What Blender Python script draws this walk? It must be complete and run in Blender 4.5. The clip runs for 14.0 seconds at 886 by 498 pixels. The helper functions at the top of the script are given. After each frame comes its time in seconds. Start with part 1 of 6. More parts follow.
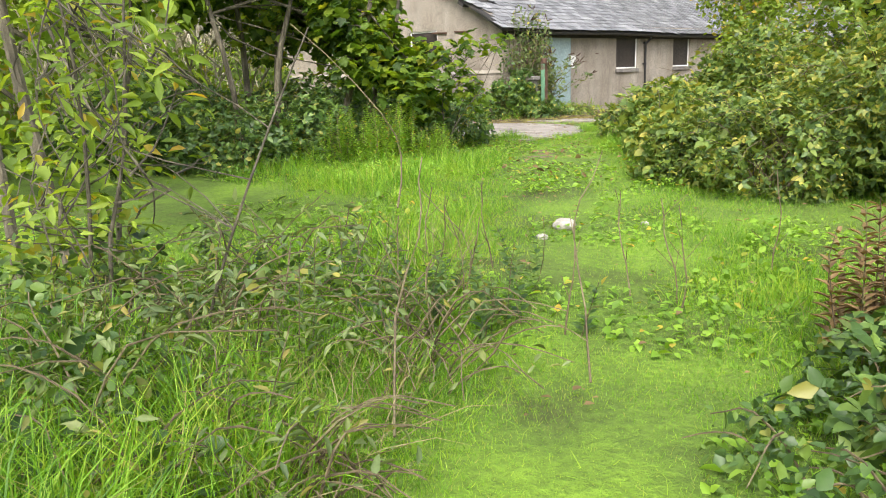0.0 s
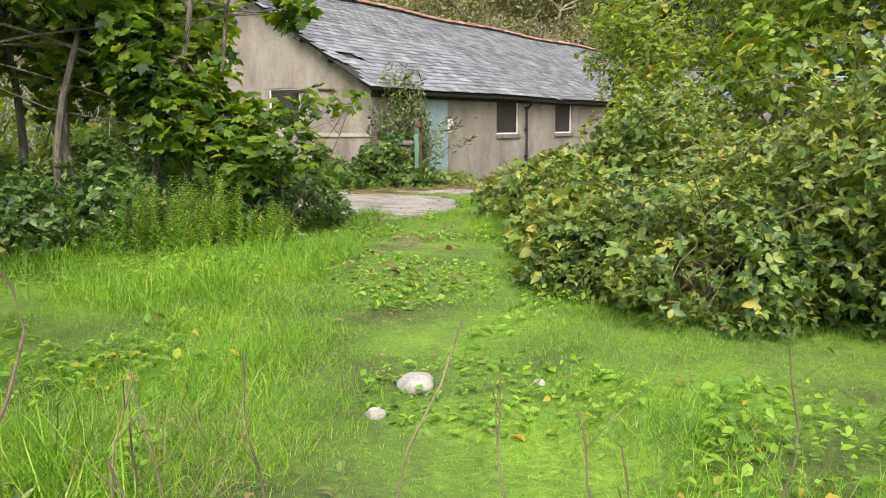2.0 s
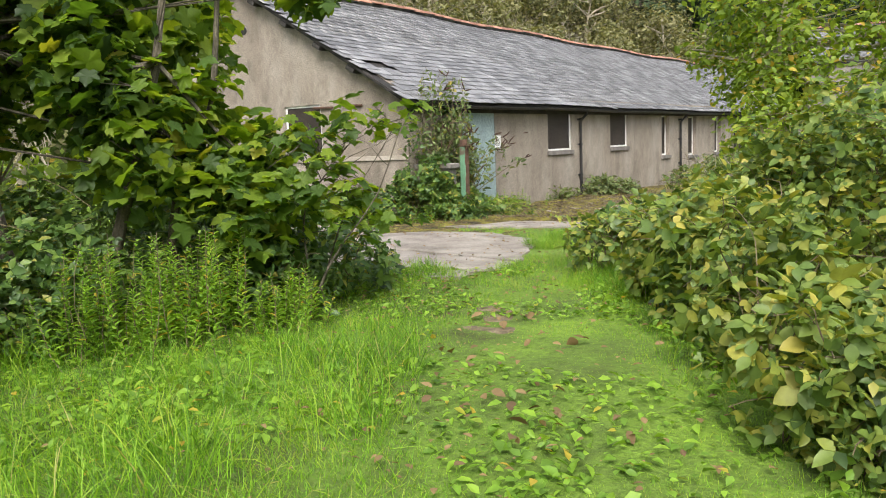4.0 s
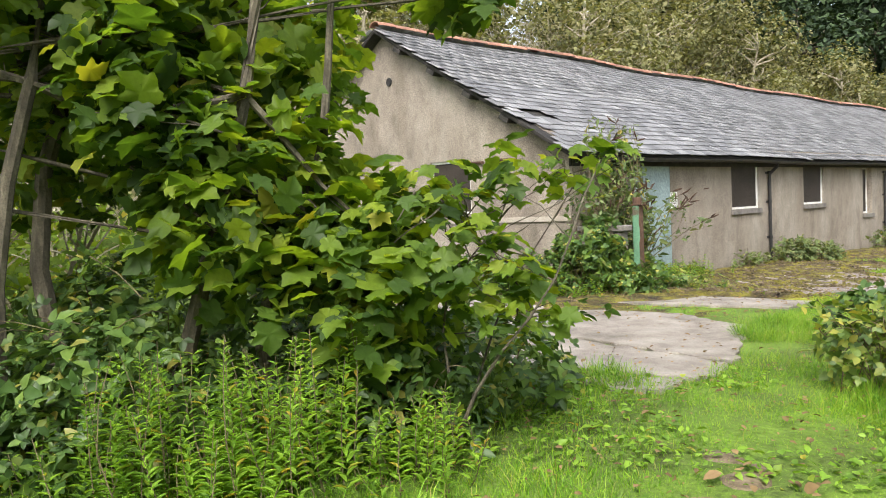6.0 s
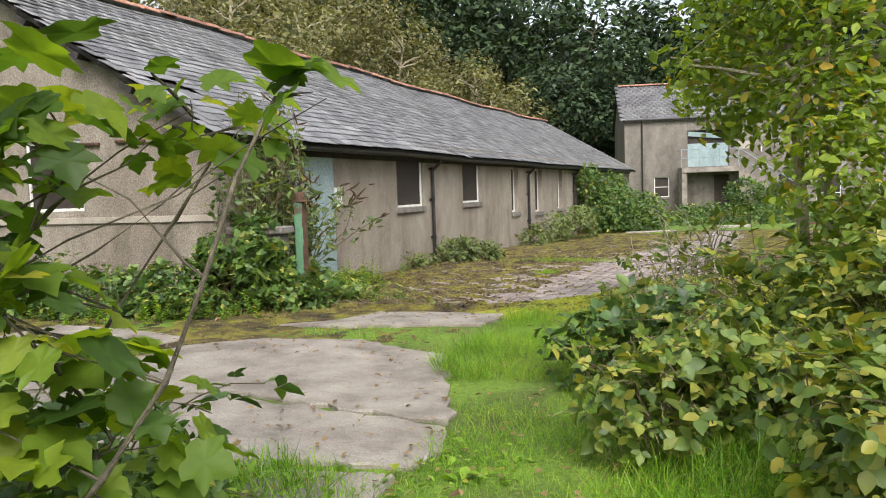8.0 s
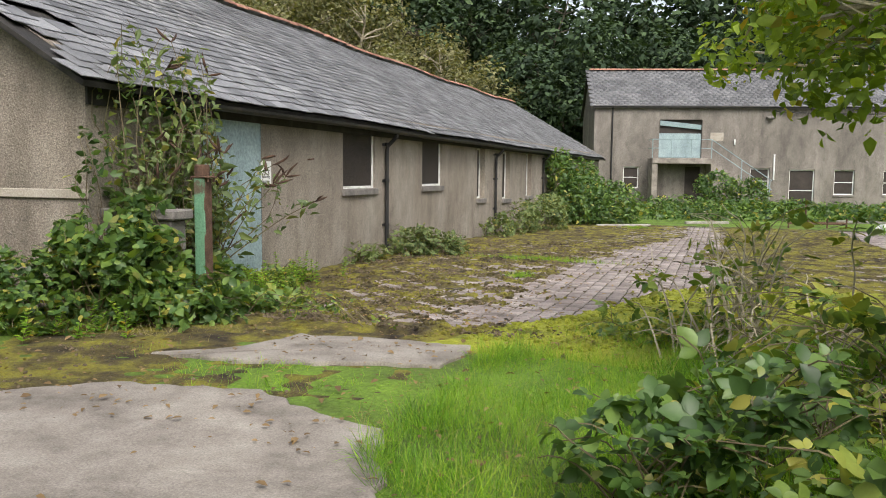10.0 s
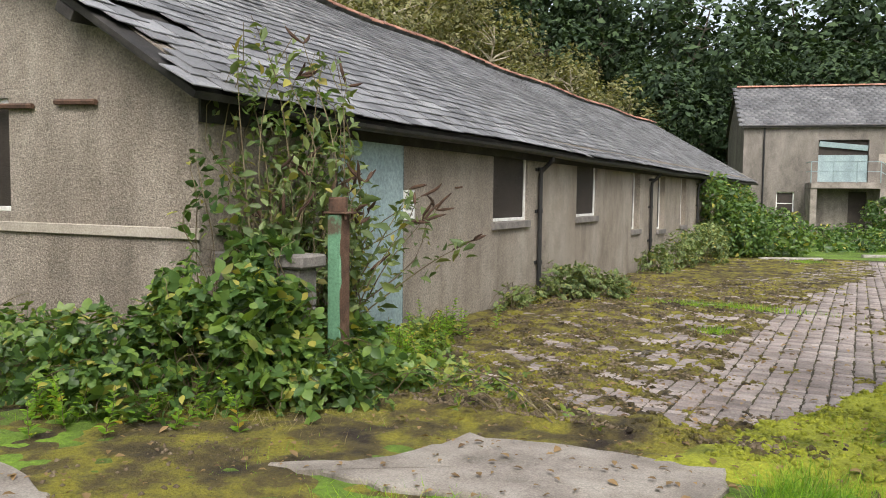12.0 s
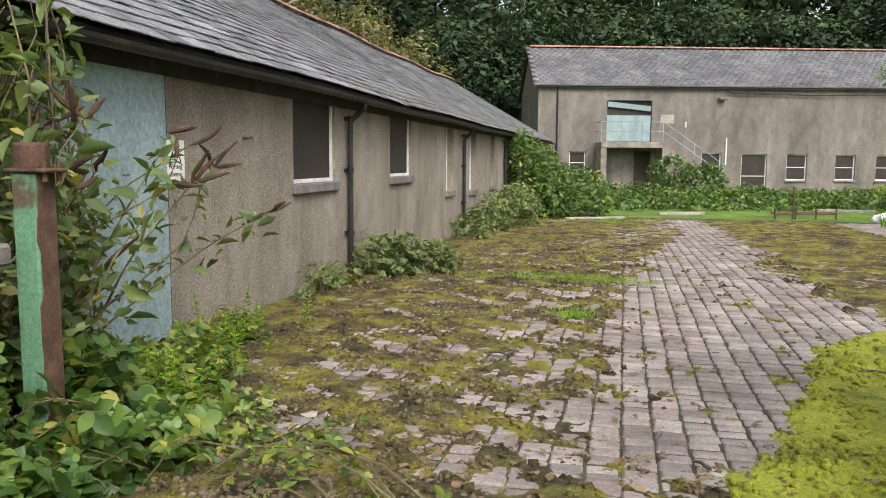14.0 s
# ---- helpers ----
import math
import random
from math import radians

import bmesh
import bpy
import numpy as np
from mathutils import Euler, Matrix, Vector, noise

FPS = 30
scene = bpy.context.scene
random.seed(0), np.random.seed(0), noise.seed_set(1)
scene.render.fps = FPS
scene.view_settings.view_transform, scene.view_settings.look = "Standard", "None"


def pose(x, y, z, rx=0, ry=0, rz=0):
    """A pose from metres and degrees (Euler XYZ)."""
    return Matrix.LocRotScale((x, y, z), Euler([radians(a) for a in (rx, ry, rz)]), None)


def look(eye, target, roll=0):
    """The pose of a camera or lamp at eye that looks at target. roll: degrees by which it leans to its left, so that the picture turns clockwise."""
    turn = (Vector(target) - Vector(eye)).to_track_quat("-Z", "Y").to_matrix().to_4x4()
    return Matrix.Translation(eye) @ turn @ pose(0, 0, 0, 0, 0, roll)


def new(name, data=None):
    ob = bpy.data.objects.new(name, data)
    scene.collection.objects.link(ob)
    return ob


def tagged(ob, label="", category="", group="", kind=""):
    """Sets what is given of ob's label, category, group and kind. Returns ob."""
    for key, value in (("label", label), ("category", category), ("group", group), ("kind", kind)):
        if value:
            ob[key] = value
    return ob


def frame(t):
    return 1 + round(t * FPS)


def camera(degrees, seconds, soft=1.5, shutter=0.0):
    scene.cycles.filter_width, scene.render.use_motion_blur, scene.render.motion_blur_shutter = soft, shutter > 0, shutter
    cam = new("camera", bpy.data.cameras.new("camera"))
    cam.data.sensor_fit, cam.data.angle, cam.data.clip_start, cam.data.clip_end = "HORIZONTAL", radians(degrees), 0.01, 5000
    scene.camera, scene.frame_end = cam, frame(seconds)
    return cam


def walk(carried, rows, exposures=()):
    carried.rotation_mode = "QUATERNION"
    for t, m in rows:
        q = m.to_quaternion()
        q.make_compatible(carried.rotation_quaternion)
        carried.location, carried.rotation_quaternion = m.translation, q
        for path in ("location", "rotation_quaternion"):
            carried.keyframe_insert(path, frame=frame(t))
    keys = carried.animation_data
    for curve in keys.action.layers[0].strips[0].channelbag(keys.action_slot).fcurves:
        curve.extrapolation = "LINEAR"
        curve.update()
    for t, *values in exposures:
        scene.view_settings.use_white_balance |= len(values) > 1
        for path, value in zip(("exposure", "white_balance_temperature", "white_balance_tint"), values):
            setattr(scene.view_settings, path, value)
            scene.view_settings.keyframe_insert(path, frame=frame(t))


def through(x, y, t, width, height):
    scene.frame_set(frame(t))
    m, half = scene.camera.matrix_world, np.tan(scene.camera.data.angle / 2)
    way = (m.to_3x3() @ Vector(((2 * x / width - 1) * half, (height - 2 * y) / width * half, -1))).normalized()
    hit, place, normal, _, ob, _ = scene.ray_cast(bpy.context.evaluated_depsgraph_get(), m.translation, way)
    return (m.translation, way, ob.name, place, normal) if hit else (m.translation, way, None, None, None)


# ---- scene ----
cam = camera(58.0, 14.0, soft=1.0)
PATH = [
    (0, (13.21, -17.053, 1.292), (11.873, -15.631, 0.854), -1.8),
    (0.5, (12.746, -16.293, 1.239), (11.462, -14.812, 0.843), -1.1),
    (1, (12.444, -15.846, 1.283), (11.231, -14.287, 0.97), -0.1),
    (1.5, (12.182, -15.354, 1.275), (11.05, -13.733, 0.97), 0.2),
    (2, (11.913, -14.83, 1.337), (10.783, -13.207, 1.038), -0.4),
    (2.2, (11.731, -14.648, 1.287), (10.598, -13.028, 0.986), -0.6),
    (4.3, (9.346, -12.347, 1.501), (8.144, -10.766, 1.264), -3.1),
    (4.5, (9.2, -12.189, 1.555), (7.927, -10.654, 1.402), -3.4),
    (5, (8.821, -11.903, 1.533), (7.4, -10.498, 1.458), -3.2),
    (5.5, (8.446, -11.486, 1.498), (6.999, -10.108, 1.418), -2.8),
    (6, (8.095, -11.105, 1.46), (6.642, -9.734, 1.358), -2.6),
    (6.5, (7.745, -10.63, 1.461), (6.519, -9.054, 1.338), -2.3),
    (7, (7.342, -10.077, 1.511), (6.245, -8.406, 1.422), -2.4),
    (7.5, (6.968, -9.682, 1.505), (6.07, -7.898, 1.399), -2.6),
    (8, (6.635, -9.146, 1.444), (5.888, -7.296, 1.3), -1.9),
    (8.2, (6.535, -8.952, 1.457), (5.83, -7.087, 1.298), -1.4),
    (10.3, (5.596, -6.464, 1.442), (4.947, -4.583, 1.25), 0.7),
    (10.5, (5.477, -6.308, 1.499), (4.764, -4.447, 1.326), 1.2),
    (11, (5.121, -5.888, 1.518), (4.314, -4.064, 1.361), 1.2),
    (11.5, (4.799, -5.504, 1.501), (3.903, -3.721, 1.361), 0.6),
    (12, (4.508, -5.139, 1.517), (3.586, -3.369, 1.382), 0.6),
    (12.5, (4.215, -4.669, 1.501), (3.332, -2.88, 1.357), 0.9),
    (13, (3.944, -4.142, 1.479), (3.156, -2.312, 1.306), 0.9),
    (13.5, (3.679, -3.638, 1.457), (3.131, -1.728, 1.226), 0.1),
    (14, (3.478, -3.092, 1.435), (3.042, -1.153, 1.21), 0.4),
]
EXPOSURES = [(0, 1.42), (2.2, 1.2), (4.5, 1.12), (6.5, 1.32), (8, 0.92), (10.5, 0.75), (14, 0.8)]
walk(cam, [(t, look(eye, target, roll)) for t, eye, target, roll in PATH], EXPOSURES)


# ---- world ----
world = bpy.data.worlds.new("sky")
scene.world = world
world.use_nodes = True
_n, _l = world.node_tree.nodes, world.node_tree.links
_sky = _n.new("ShaderNodeTexSky")
_sky.sky_type, _sky.sun_disc = "NISHITA", False
_sky.sun_elevation, _sky.sun_rotation = radians(48), radians(150)
_sky.air_density, _sky.dust_density, _sky.ozone_density = 1.0, 4.0, 1.0
_hue = _n.new("ShaderNodeHueSaturation")
_hue.inputs["Saturation"].default_value = 0.45
_l.new(_sky.outputs[0], _hue.inputs["Color"])
_l.new(_hue.outputs[0], _n["Background"].inputs[0])
_n["Background"].inputs[1].default_value = 0.15
sun_data = bpy.data.lights.new("sun", "SUN")
sun_data.energy, sun_data.angle, sun_data.color = 1.5, radians(25), (1.0, 0.96, 0.88)
sun = new("sun", sun_data)
sun.matrix_world = look((30, -40, 55), (0, 0, 0))


# ---- small tools ----
def part(name, bm, material, parent, label=""):
    """Links a bmesh or mesh as one mesh object under a thing or a part."""
    if isinstance(bm, bmesh.types.BMesh):
        me = bpy.data.meshes.new(name)
        bm.to_mesh(me)
        bm.free()
    else:
        me = bm
    if material and not me.materials:
        me.materials.append(material)
    ob = new(name, me)
    ob.parent = parent
    return tagged(ob, label) if label else ob


def thing(name, label, category, group="", kind="", at=(0, 0, 0)):
    ob = new(name)
    ob.location = at
    return tagged(ob, label, category, group, kind)


def box(bm, x0, x1, y0, y1, z0, z1, bevel=0.0):
    m = Matrix.LocRotScale(((x0 + x1) / 2, (y0 + y1) / 2, (z0 + z1) / 2), None, (abs(x1 - x0), abs(y1 - y0), abs(z1 - z0)))
    made = bmesh.ops.create_cube(bm, size=1, matrix=m)
    if bevel:
        edges = list({e for v in made["verts"] for e in v.link_edges})
        bmesh.ops.bevel(bm, geom=edges, offset=bevel, segments=1, affect="EDGES")
    return bm


def boxed(*a, **k):
    return box(bmesh.new(), *a, **k)


def tube(bm, points, radii, sides=6):
    """A tapered tube along points."""
    pts = [Vector(p) for p in points]
    rings = []
    for i, p in enumerate(pts):
        d = (pts[min(i + 1, len(pts) - 1)] - pts[max(i - 1, 0)]).normalized()
        u = d.orthogonal().normalized()
        w = d.cross(u)
        r = radii[i] if isinstance(radii, (list, tuple)) else radii
        rings.append([bm.verts.new(p + r * (math.cos(2 * math.pi * k / sides) * u + math.sin(2 * math.pi * k / sides) * w)) for k in range(sides)])
    for a, b in zip(rings, rings[1:]):
        shift = min(range(sides), key=lambda s: (a[0].co - b[s].co).length)
        for k in range(sides):
            bm.faces.new((a[k], a[(k + 1) % sides], b[(k + 1 + shift) % sides], b[(k + shift) % sides]))
    bm.faces.new(rings[0][::-1])
    bm.faces.new(rings[-1])
    return bm


def quick_mesh(name, verts, faces, smooth=False):
    """A mesh from arrays whose faces all have the same number of corners."""
    verts, faces = np.asarray(verts, np.float32), np.asarray(faces, np.int32)
    me = bpy.data.meshes.new(name)
    n, k = faces.shape
    me.vertices.add(len(verts))
    me.vertices.foreach_set("co", verts.ravel())
    me.loops.add(n * k)
    me.loops.foreach_set("vertex_index", faces.ravel())
    me.polygons.add(n)
    me.polygons.foreach_set("loop_start", np.arange(0, n * k, k, dtype=np.int32))
    me.polygons.foreach_set("loop_total", np.full(n, k, np.int32))
    if smooth:
        me.polygons.foreach_set("use_smooth", np.ones(n, bool))
    me.update()
    me.validate()
    return me


rng = np.random.default_rng(7)


def frames_from(normal, spin):
    """Rotation matrices whose z follows each normal, turned by spin about it; their y is the leaf's length."""
    n = normal / np.linalg.norm(normal, axis=1, keepdims=True)
    a = np.where(np.abs(n[:, 2:3]) < 0.9, np.array([[0, 0, 1.0]]), np.array([[1.0, 0, 0]]))
    u = np.cross(a, n)
    u /= np.linalg.norm(u, axis=1, keepdims=True)
    v = np.cross(n, u)
    c, s = np.cos(spin)[:, None], np.sin(spin)[:, None]
    return np.stack([c * u + s * v, c * v - s * u, n], -1)


def strewn(name, template, places, turns, sizes):
    """One mesh of many copies of a small template (verts, faces)."""
    tv, tf = np.asarray(template[0], float), np.asarray(template[1], int)
    verts = np.einsum("nij,kj->nki", turns * np.asarray(sizes)[:, None, None], tv) + np.asarray(places)[:, None]
    faces = tf[None] + (np.arange(len(places)) * len(tv))[:, None, None]
    return quick_mesh(name, verts.reshape(-1, 3), faces.reshape(-1, tf.shape[1]))


LEAF = ([(0, 0, 0), (-0.3, 0.35, 0.1), (0.3, 0.35, 0.1), (0, 0.42, 0), (-0.2, 0.72, 0.04), (0.2, 0.72, 0.04), (0, 1, -0.12)],
        [(0, 3, 1), (0, 2, 3), (1, 3, 4), (3, 2, 5), (4, 3, 6), (3, 5, 6)])


def joined(*pieces):
    v, f = [], []
    for m, (tv, tf) in pieces:
        f += [tuple(i + len(v) for i in q) for q in tf]
        v += [tuple(m @ Vector(p)) for p in tv]
    return v, f


FAR_LEAF = ([(0, 0, 0), (-0.3, 0.45, 0.08), (0.3, 0.45, 0.08), (0, 1, -0.1)], [(0, 2, 1), (1, 2, 3)])
ROUND = ([(0, 0, 0), (-0.27, 0.2, 0.07), (0.27, 0.2, 0.07), (-0.35, 0.5, 0.09), (0.35, 0.5, 0.09), (-0.2, 0.8, 0.03), (0.2, 0.8, 0.03), (0, 1, -0.1), (0, 0.3, 0), (0, 0.65, -0.01)],
         [(0, 8, 1), (0, 2, 8), (1, 8, 3), (8, 9, 3), (8, 2, 4), (8, 4, 9), (3, 9, 5), (9, 4, 6), (5, 9, 7), (9, 6, 7)])
ROUND_THREE = joined((pose(0, 0.35, 0) @ Matrix.Scale(0.75, 4), ROUND), (pose(0, 0.32, 0, 8, 0, 75) @ Matrix.Scale(0.6, 4), ROUND), (pose(0, 0.32, 0, 8, 0, -75) @ Matrix.Scale(0.6, 4), ROUND))
TRIFOLIATE = joined((pose(0, 0.35, 0) @ Matrix.Scale(0.75, 4), LEAF), (pose(0, 0.32, 0, 8, 0, 75) @ Matrix.Scale(0.6, 4), LEAF), (pose(0, 0.32, 0, 8, 0, -75) @ Matrix.Scale(0.6, 4), LEAF))


def palmate():
    """A five-lobed, toothed sycamore leaf, folded along its ribs."""
    half = [(0, 0.06), (0.17, -0.03), (0.33, 0.02), (0.47, 0.12), (0.41, 0.24), (0.43, 0.32), (0.55, 0.42), (0.66, 0.58), (0.52, 0.62), (0.4, 0.61), (0.3, 0.68), (0.32, 0.8), (0.16, 0.9), (0, 1.06)]
    fold = [0, 0.01, -0.03, -0.06, 0.0, 0.06, 0.0, -0.09, 0.0, 0.04, 0.07, 0.02, -0.03, -0.14]
    v = [(0, 0.4, -0.01)] + [(x, y, z + 0.08 * x) for (x, y), z in zip(half, fold)]
    v += [(-x, y, 0.8 * z + 0.12 * x) for (x, y), z in list(zip(half, fold))[-2:0:-1]]
    n = len(v) - 1
    return v, [(0, 1 + k, 1 + (k + 1) % n) for k in range(n)]


PALMATE = palmate()
SPRAY = joined(*[(pose(0, 0.12 * k, 0, -12, 0, s * 62) @ Matrix.Scale(0.34, 4), LEAF) for k in range(1, 7) for s in (-1, 1)], (pose(0, 0.75, 0) @ Matrix.Scale(0.34, 4), LEAF))
BLADE = ([(-0.5, 0, 0), (0.5, 0, 0), (-0.42, 0.1, 0.45), (0.42, 0.1, 0.45), (0, 0.45, 0.95)], [(0, 1, 3), (0, 3, 2), (2, 3, 4)])


CURVED = ([(-0.5, 0, 0), (0.5, 0, 0), (-0.46, 0.06, 0.4), (0.46, 0.06, 0.4), (-0.32, 0.24, 0.76), (0.32, 0.24, 0.76), (0, 0.6, 0.92)], [(0, 1, 3), (0, 3, 2), (2, 3, 5), (2, 5, 4), (4, 5, 6)])
NARROW = ([(x * 0.55, y, z) for x, y, z in LEAF[0]], LEAF[1])


def smooth01(a, b, x):
    t = np.clip((x - a) / (b - a), 0, 1)
    return t * t * (3 - 2 * t)


def ground_z(x, y):
    """Height of the ground: level round the shed, falling gently into the yard, rising into wooded banks behind."""
    x, y = np.asarray(x, float), np.asarray(y, float)
    z = 0.03 - 0.12 * smooth01(-1, 3, y) - 0.29 * smooth01(5, 21, y) - 0.1 * smooth01(-9, -13, y)
    z = z + 0.55 * np.clip(-11 - x, 0, 15) * smooth01(-60, 0, y) + 0.35 * np.clip(y - 48, 0, 14)
    z = z + 0.2 * np.clip(x - 24, 0, 14) * smooth01(-30, 5, y)
    z = z + 0.03 * np.sin(x * 1.7 + 0.6 * y) * np.sin(y * 1.3) * smooth01(0, -4, y)
    return z


def gz(x, y):
    return float(ground_z(x, y))


# ---- materials ----
def material(name):
    m = bpy.data.materials.new(name)
    m.use_nodes = True
    return m, m.node_tree.nodes, m.node_tree.links, m.node_tree.nodes["Principled BSDF"]


def ramp(n, l, source, stops):
    r = n.new("ShaderNodeValToRGB")
    while len(r.color_ramp.elements) < len(stops):
        r.color_ramp.elements.new(0.5)
    for e, (p, c) in zip(r.color_ramp.elements, stops):
        e.position, e.color = p, (*c, 1)
    l.new(source, r.inputs[0])
    return r.outputs[0]


def noise_node(n, l, scale, detail=4, rough=0.6, coords=None, stretch=None):
    t = n.new("ShaderNodeTexNoise")
    t.inputs["Scale"].default_value, t.inputs["Detail"].default_value, t.inputs["Roughness"].default_value = scale, detail, rough
    if coords is None:
        coords = n.new("ShaderNodeNewGeometry").outputs["Position"]
    if stretch:
        mp = n.new("ShaderNodeMapping")
        mp.inputs["Scale"].default_value = stretch
        l.new(coords, mp.inputs[0])
        coords = mp.outputs[0]
    l.new(coords, t.inputs["Vector"])
    return t.outputs["Fac"]


def mix(n, l, fac, a, b, kind="MIX"):
    m = n.new("ShaderNodeMix")
    m.data_type, m.blend_type = "RGBA", kind
    for value, socket in ((fac, m.inputs[0]), (a, m.inputs[6]), (b, m.inputs[7])):
        if isinstance(value, (int, float)):
            socket.default_value = value
        elif isinstance(value, tuple):
            socket.default_value = (*value, 1)
        else:
            l.new(value, socket)
    return m.outputs[2]


def bump(n, l, bsdf, source, strength=0.4, distance=0.02):
    b = n.new("ShaderNodeBump")
    b.inputs["Strength"].default_value, b.inputs["Distance"].default_value = strength, distance
    l.new(source, b.inputs["Height"])
    l.new(b.outputs[0], bsdf.inputs["Normal"])


def mottled(name, dark, mid, light, scale=6.0, fine=60.0, rough=0.9, relief=0.4, spread=(0.3, 0.5, 0.7), per_piece=0.0, stretch=None, metal=0.0, distance=0.01):
    """A surface of three tones with coarse stains and fine grain."""
    m, n, l, b = material(name)
    c = ramp(n, l, noise_node(n, l, scale, 6, 0.65, stretch=stretch), list(zip(spread, (dark, mid, light))))
    g = noise_node(n, l, fine, 3, 0.7)
    c = mix(n, l, 0.7, c, ramp(n, l, g, [(0.3, (0.28,) * 3), (0.7, (0.72,) * 3)]), "OVERLAY")
    if per_piece:
        r = n.new("ShaderNodeObjectInfo").outputs["Random"]
        r2 = n.new("ShaderNodeNewGeometry").outputs["Random Per Island"]
        k = n.new("ShaderNodeMath")
        k.operation = "ADD"
        l.new(r, k.inputs[0]), l.new(r2, k.inputs[1])
        k2 = n.new("ShaderNodeMath")
        k2.operation = "FRACT"
        l.new(k.outputs[0], k2.inputs[0])
        lo, hi = 0.5 - per_piece / 2, 0.5 + per_piece / 2
        c = mix(n, l, 0.8, c, ramp(n, l, k2.outputs[0], [(0, (lo,) * 3), (1, (hi,) * 3)]), "OVERLAY")
    l.new(c, b.inputs["Base Color"])
    b.inputs["Roughness"].default_value, b.inputs["Metallic"].default_value = rough, metal
    bump(n, l, b, g, relief, distance)
    return m


def leafy(name, tones, through=0.35, gloss=0.45, patch=0.5, turned=0.0, autumn=(0.5, 0.34, 0.05)):
    """Leaves: tone by leaf and by broad patches, light passing through them."""
    m, n, l, b = material(name)
    both = n.new("ShaderNodeMath")
    both.operation = "ADD"
    l.new(n.new("ShaderNodeNewGeometry").outputs["Random Per Island"], both.inputs[0])
    l.new(n.new("ShaderNodeObjectInfo").outputs["Random"], both.inputs[1])
    own = n.new("ShaderNodeMath")
    own.operation = "FRACT"
    l.new(both.outputs[0], own.inputs[0])
    r = own.outputs[0]
    p = noise_node(n, l, patch, 2, 0.5)
    k = n.new("ShaderNodeMath")
    k.operation = "MULTIPLY_ADD"
    l.new(p, k.inputs[0])
    k.inputs[1].default_value = 0.9
    k2 = n.new("ShaderNodeMath")
    k2.operation = "MULTIPLY_ADD"
    l.new(r, k2.inputs[0])
    k2.inputs[1].default_value, k2.inputs[2].default_value = 0.85, -0.38
    l.new(k2.outputs[0], k.inputs[2])
    c = ramp(n, l, k.outputs[0], [(i / max(1, len(tones) - 1), t) for i, t in enumerate(tones)])
    fine = noise_node(n, l, 45, 3, 0.6)
    c = mix(n, l, 0.4, c, ramp(n, l, fine, [(0.3, (0.38,) * 3), (0.7, (0.62,) * 3)]), "OVERLAY")
    if turned:
        other = n.new("ShaderNodeMath")
        other.operation = "MULTIPLY"
        l.new(r, other.inputs[0])
        other.inputs[1].default_value = 37.7
        part_ = n.new("ShaderNodeMath")
        part_.operation = "FRACT"
        l.new(other.outputs[0], part_.inputs[0])
        c = mix(n, l, ramp(n, l, part_.outputs[0], [(0, (0, 0, 0)), (1 - 2 * turned, (0, 0, 0)), (1 - turned * 0.6, (0.75,) * 3), (1, (1, 1, 1))]), c, autumn)
    l.new(c, b.inputs["Base Color"])
    b.inputs["Roughness"].default_value = gloss
    t = n.new("ShaderNodeBsdfTranslucent")
    l.new(mix(n, l, 1.0, c, (1.5, 1.45, 0.5), "MULTIPLY"), t.inputs[0])
    s = n.new("ShaderNodeMixShader")
    s.inputs[0].default_value = through
    l.new(b.outputs[0], s.inputs[1]), l.new(t.outputs[0], s.inputs[2])
    l.new(s.outputs[0], n["Material Output"].inputs[0])
    return m


def pebbledash(name, dark, mid, light):
    """Old render: broad stains that run down, small patches, and a coarse pebble grain."""
    m, n, l, b = material(name)
    c = ramp(n, l, noise_node(n, l, 0.8, 6, 0.65, stretch=(1, 1, 0.35)), list(zip((0.25, 0.5, 0.72), (dark, mid, light))))
    c = mix(n, l, 0.6, c, ramp(n, l, noise_node(n, l, 3.5, 5, 0.7, stretch=(1, 1, 0.6)), [(0.3, (0.3,) * 3), (0.5, (0.5,) * 3), (0.72, (0.66,) * 3)]), "OVERLAY")
    v = n.new("ShaderNodeTexVoronoi")
    v.inputs["Scale"].default_value = 75
    l.new(n.new("ShaderNodeNewGeometry").outputs["Position"], v.inputs["Vector"])
    grain = noise_node(n, l, 42, 4, 0.75)
    c = mix(n, l, 0.75, c, ramp(n, l, grain, [(0.32, (0.22,) * 3), (0.5, (0.5,) * 3), (0.68, (0.74,) * 3)]), "OVERLAY")
    c = mix(n, l, 0.5, c, ramp(n, l, v.outputs["Color"], [(0.1, (0.3,) * 3), (0.9, (0.7,) * 3)]), "OVERLAY")
    c = mix(n, l, 0.3, c, ramp(n, l, noise_node(n, l, 1.6, 5, 0.7, stretch=(1, 1, 0.16)), [(0.33, (0.26,) * 3), (0.46, (0.5,) * 3), (0.64, (0.52,) * 3), (0.74, (0.66,) * 3)]), "OVERLAY")
    chips = noise_node(n, l, 26, 2, 0.5)
    c = mix(n, l, ramp(n, l, chips, [(0.7, (0, 0, 0)), (0.76, (0.6,) * 3)]), c, (0.46, 0.43, 0.38))
    l.new(c, b.inputs["Base Color"])
    b.inputs["Roughness"].default_value = 0.95
    bump(n, l, b, grain, 1.0, 0.02)
    return m


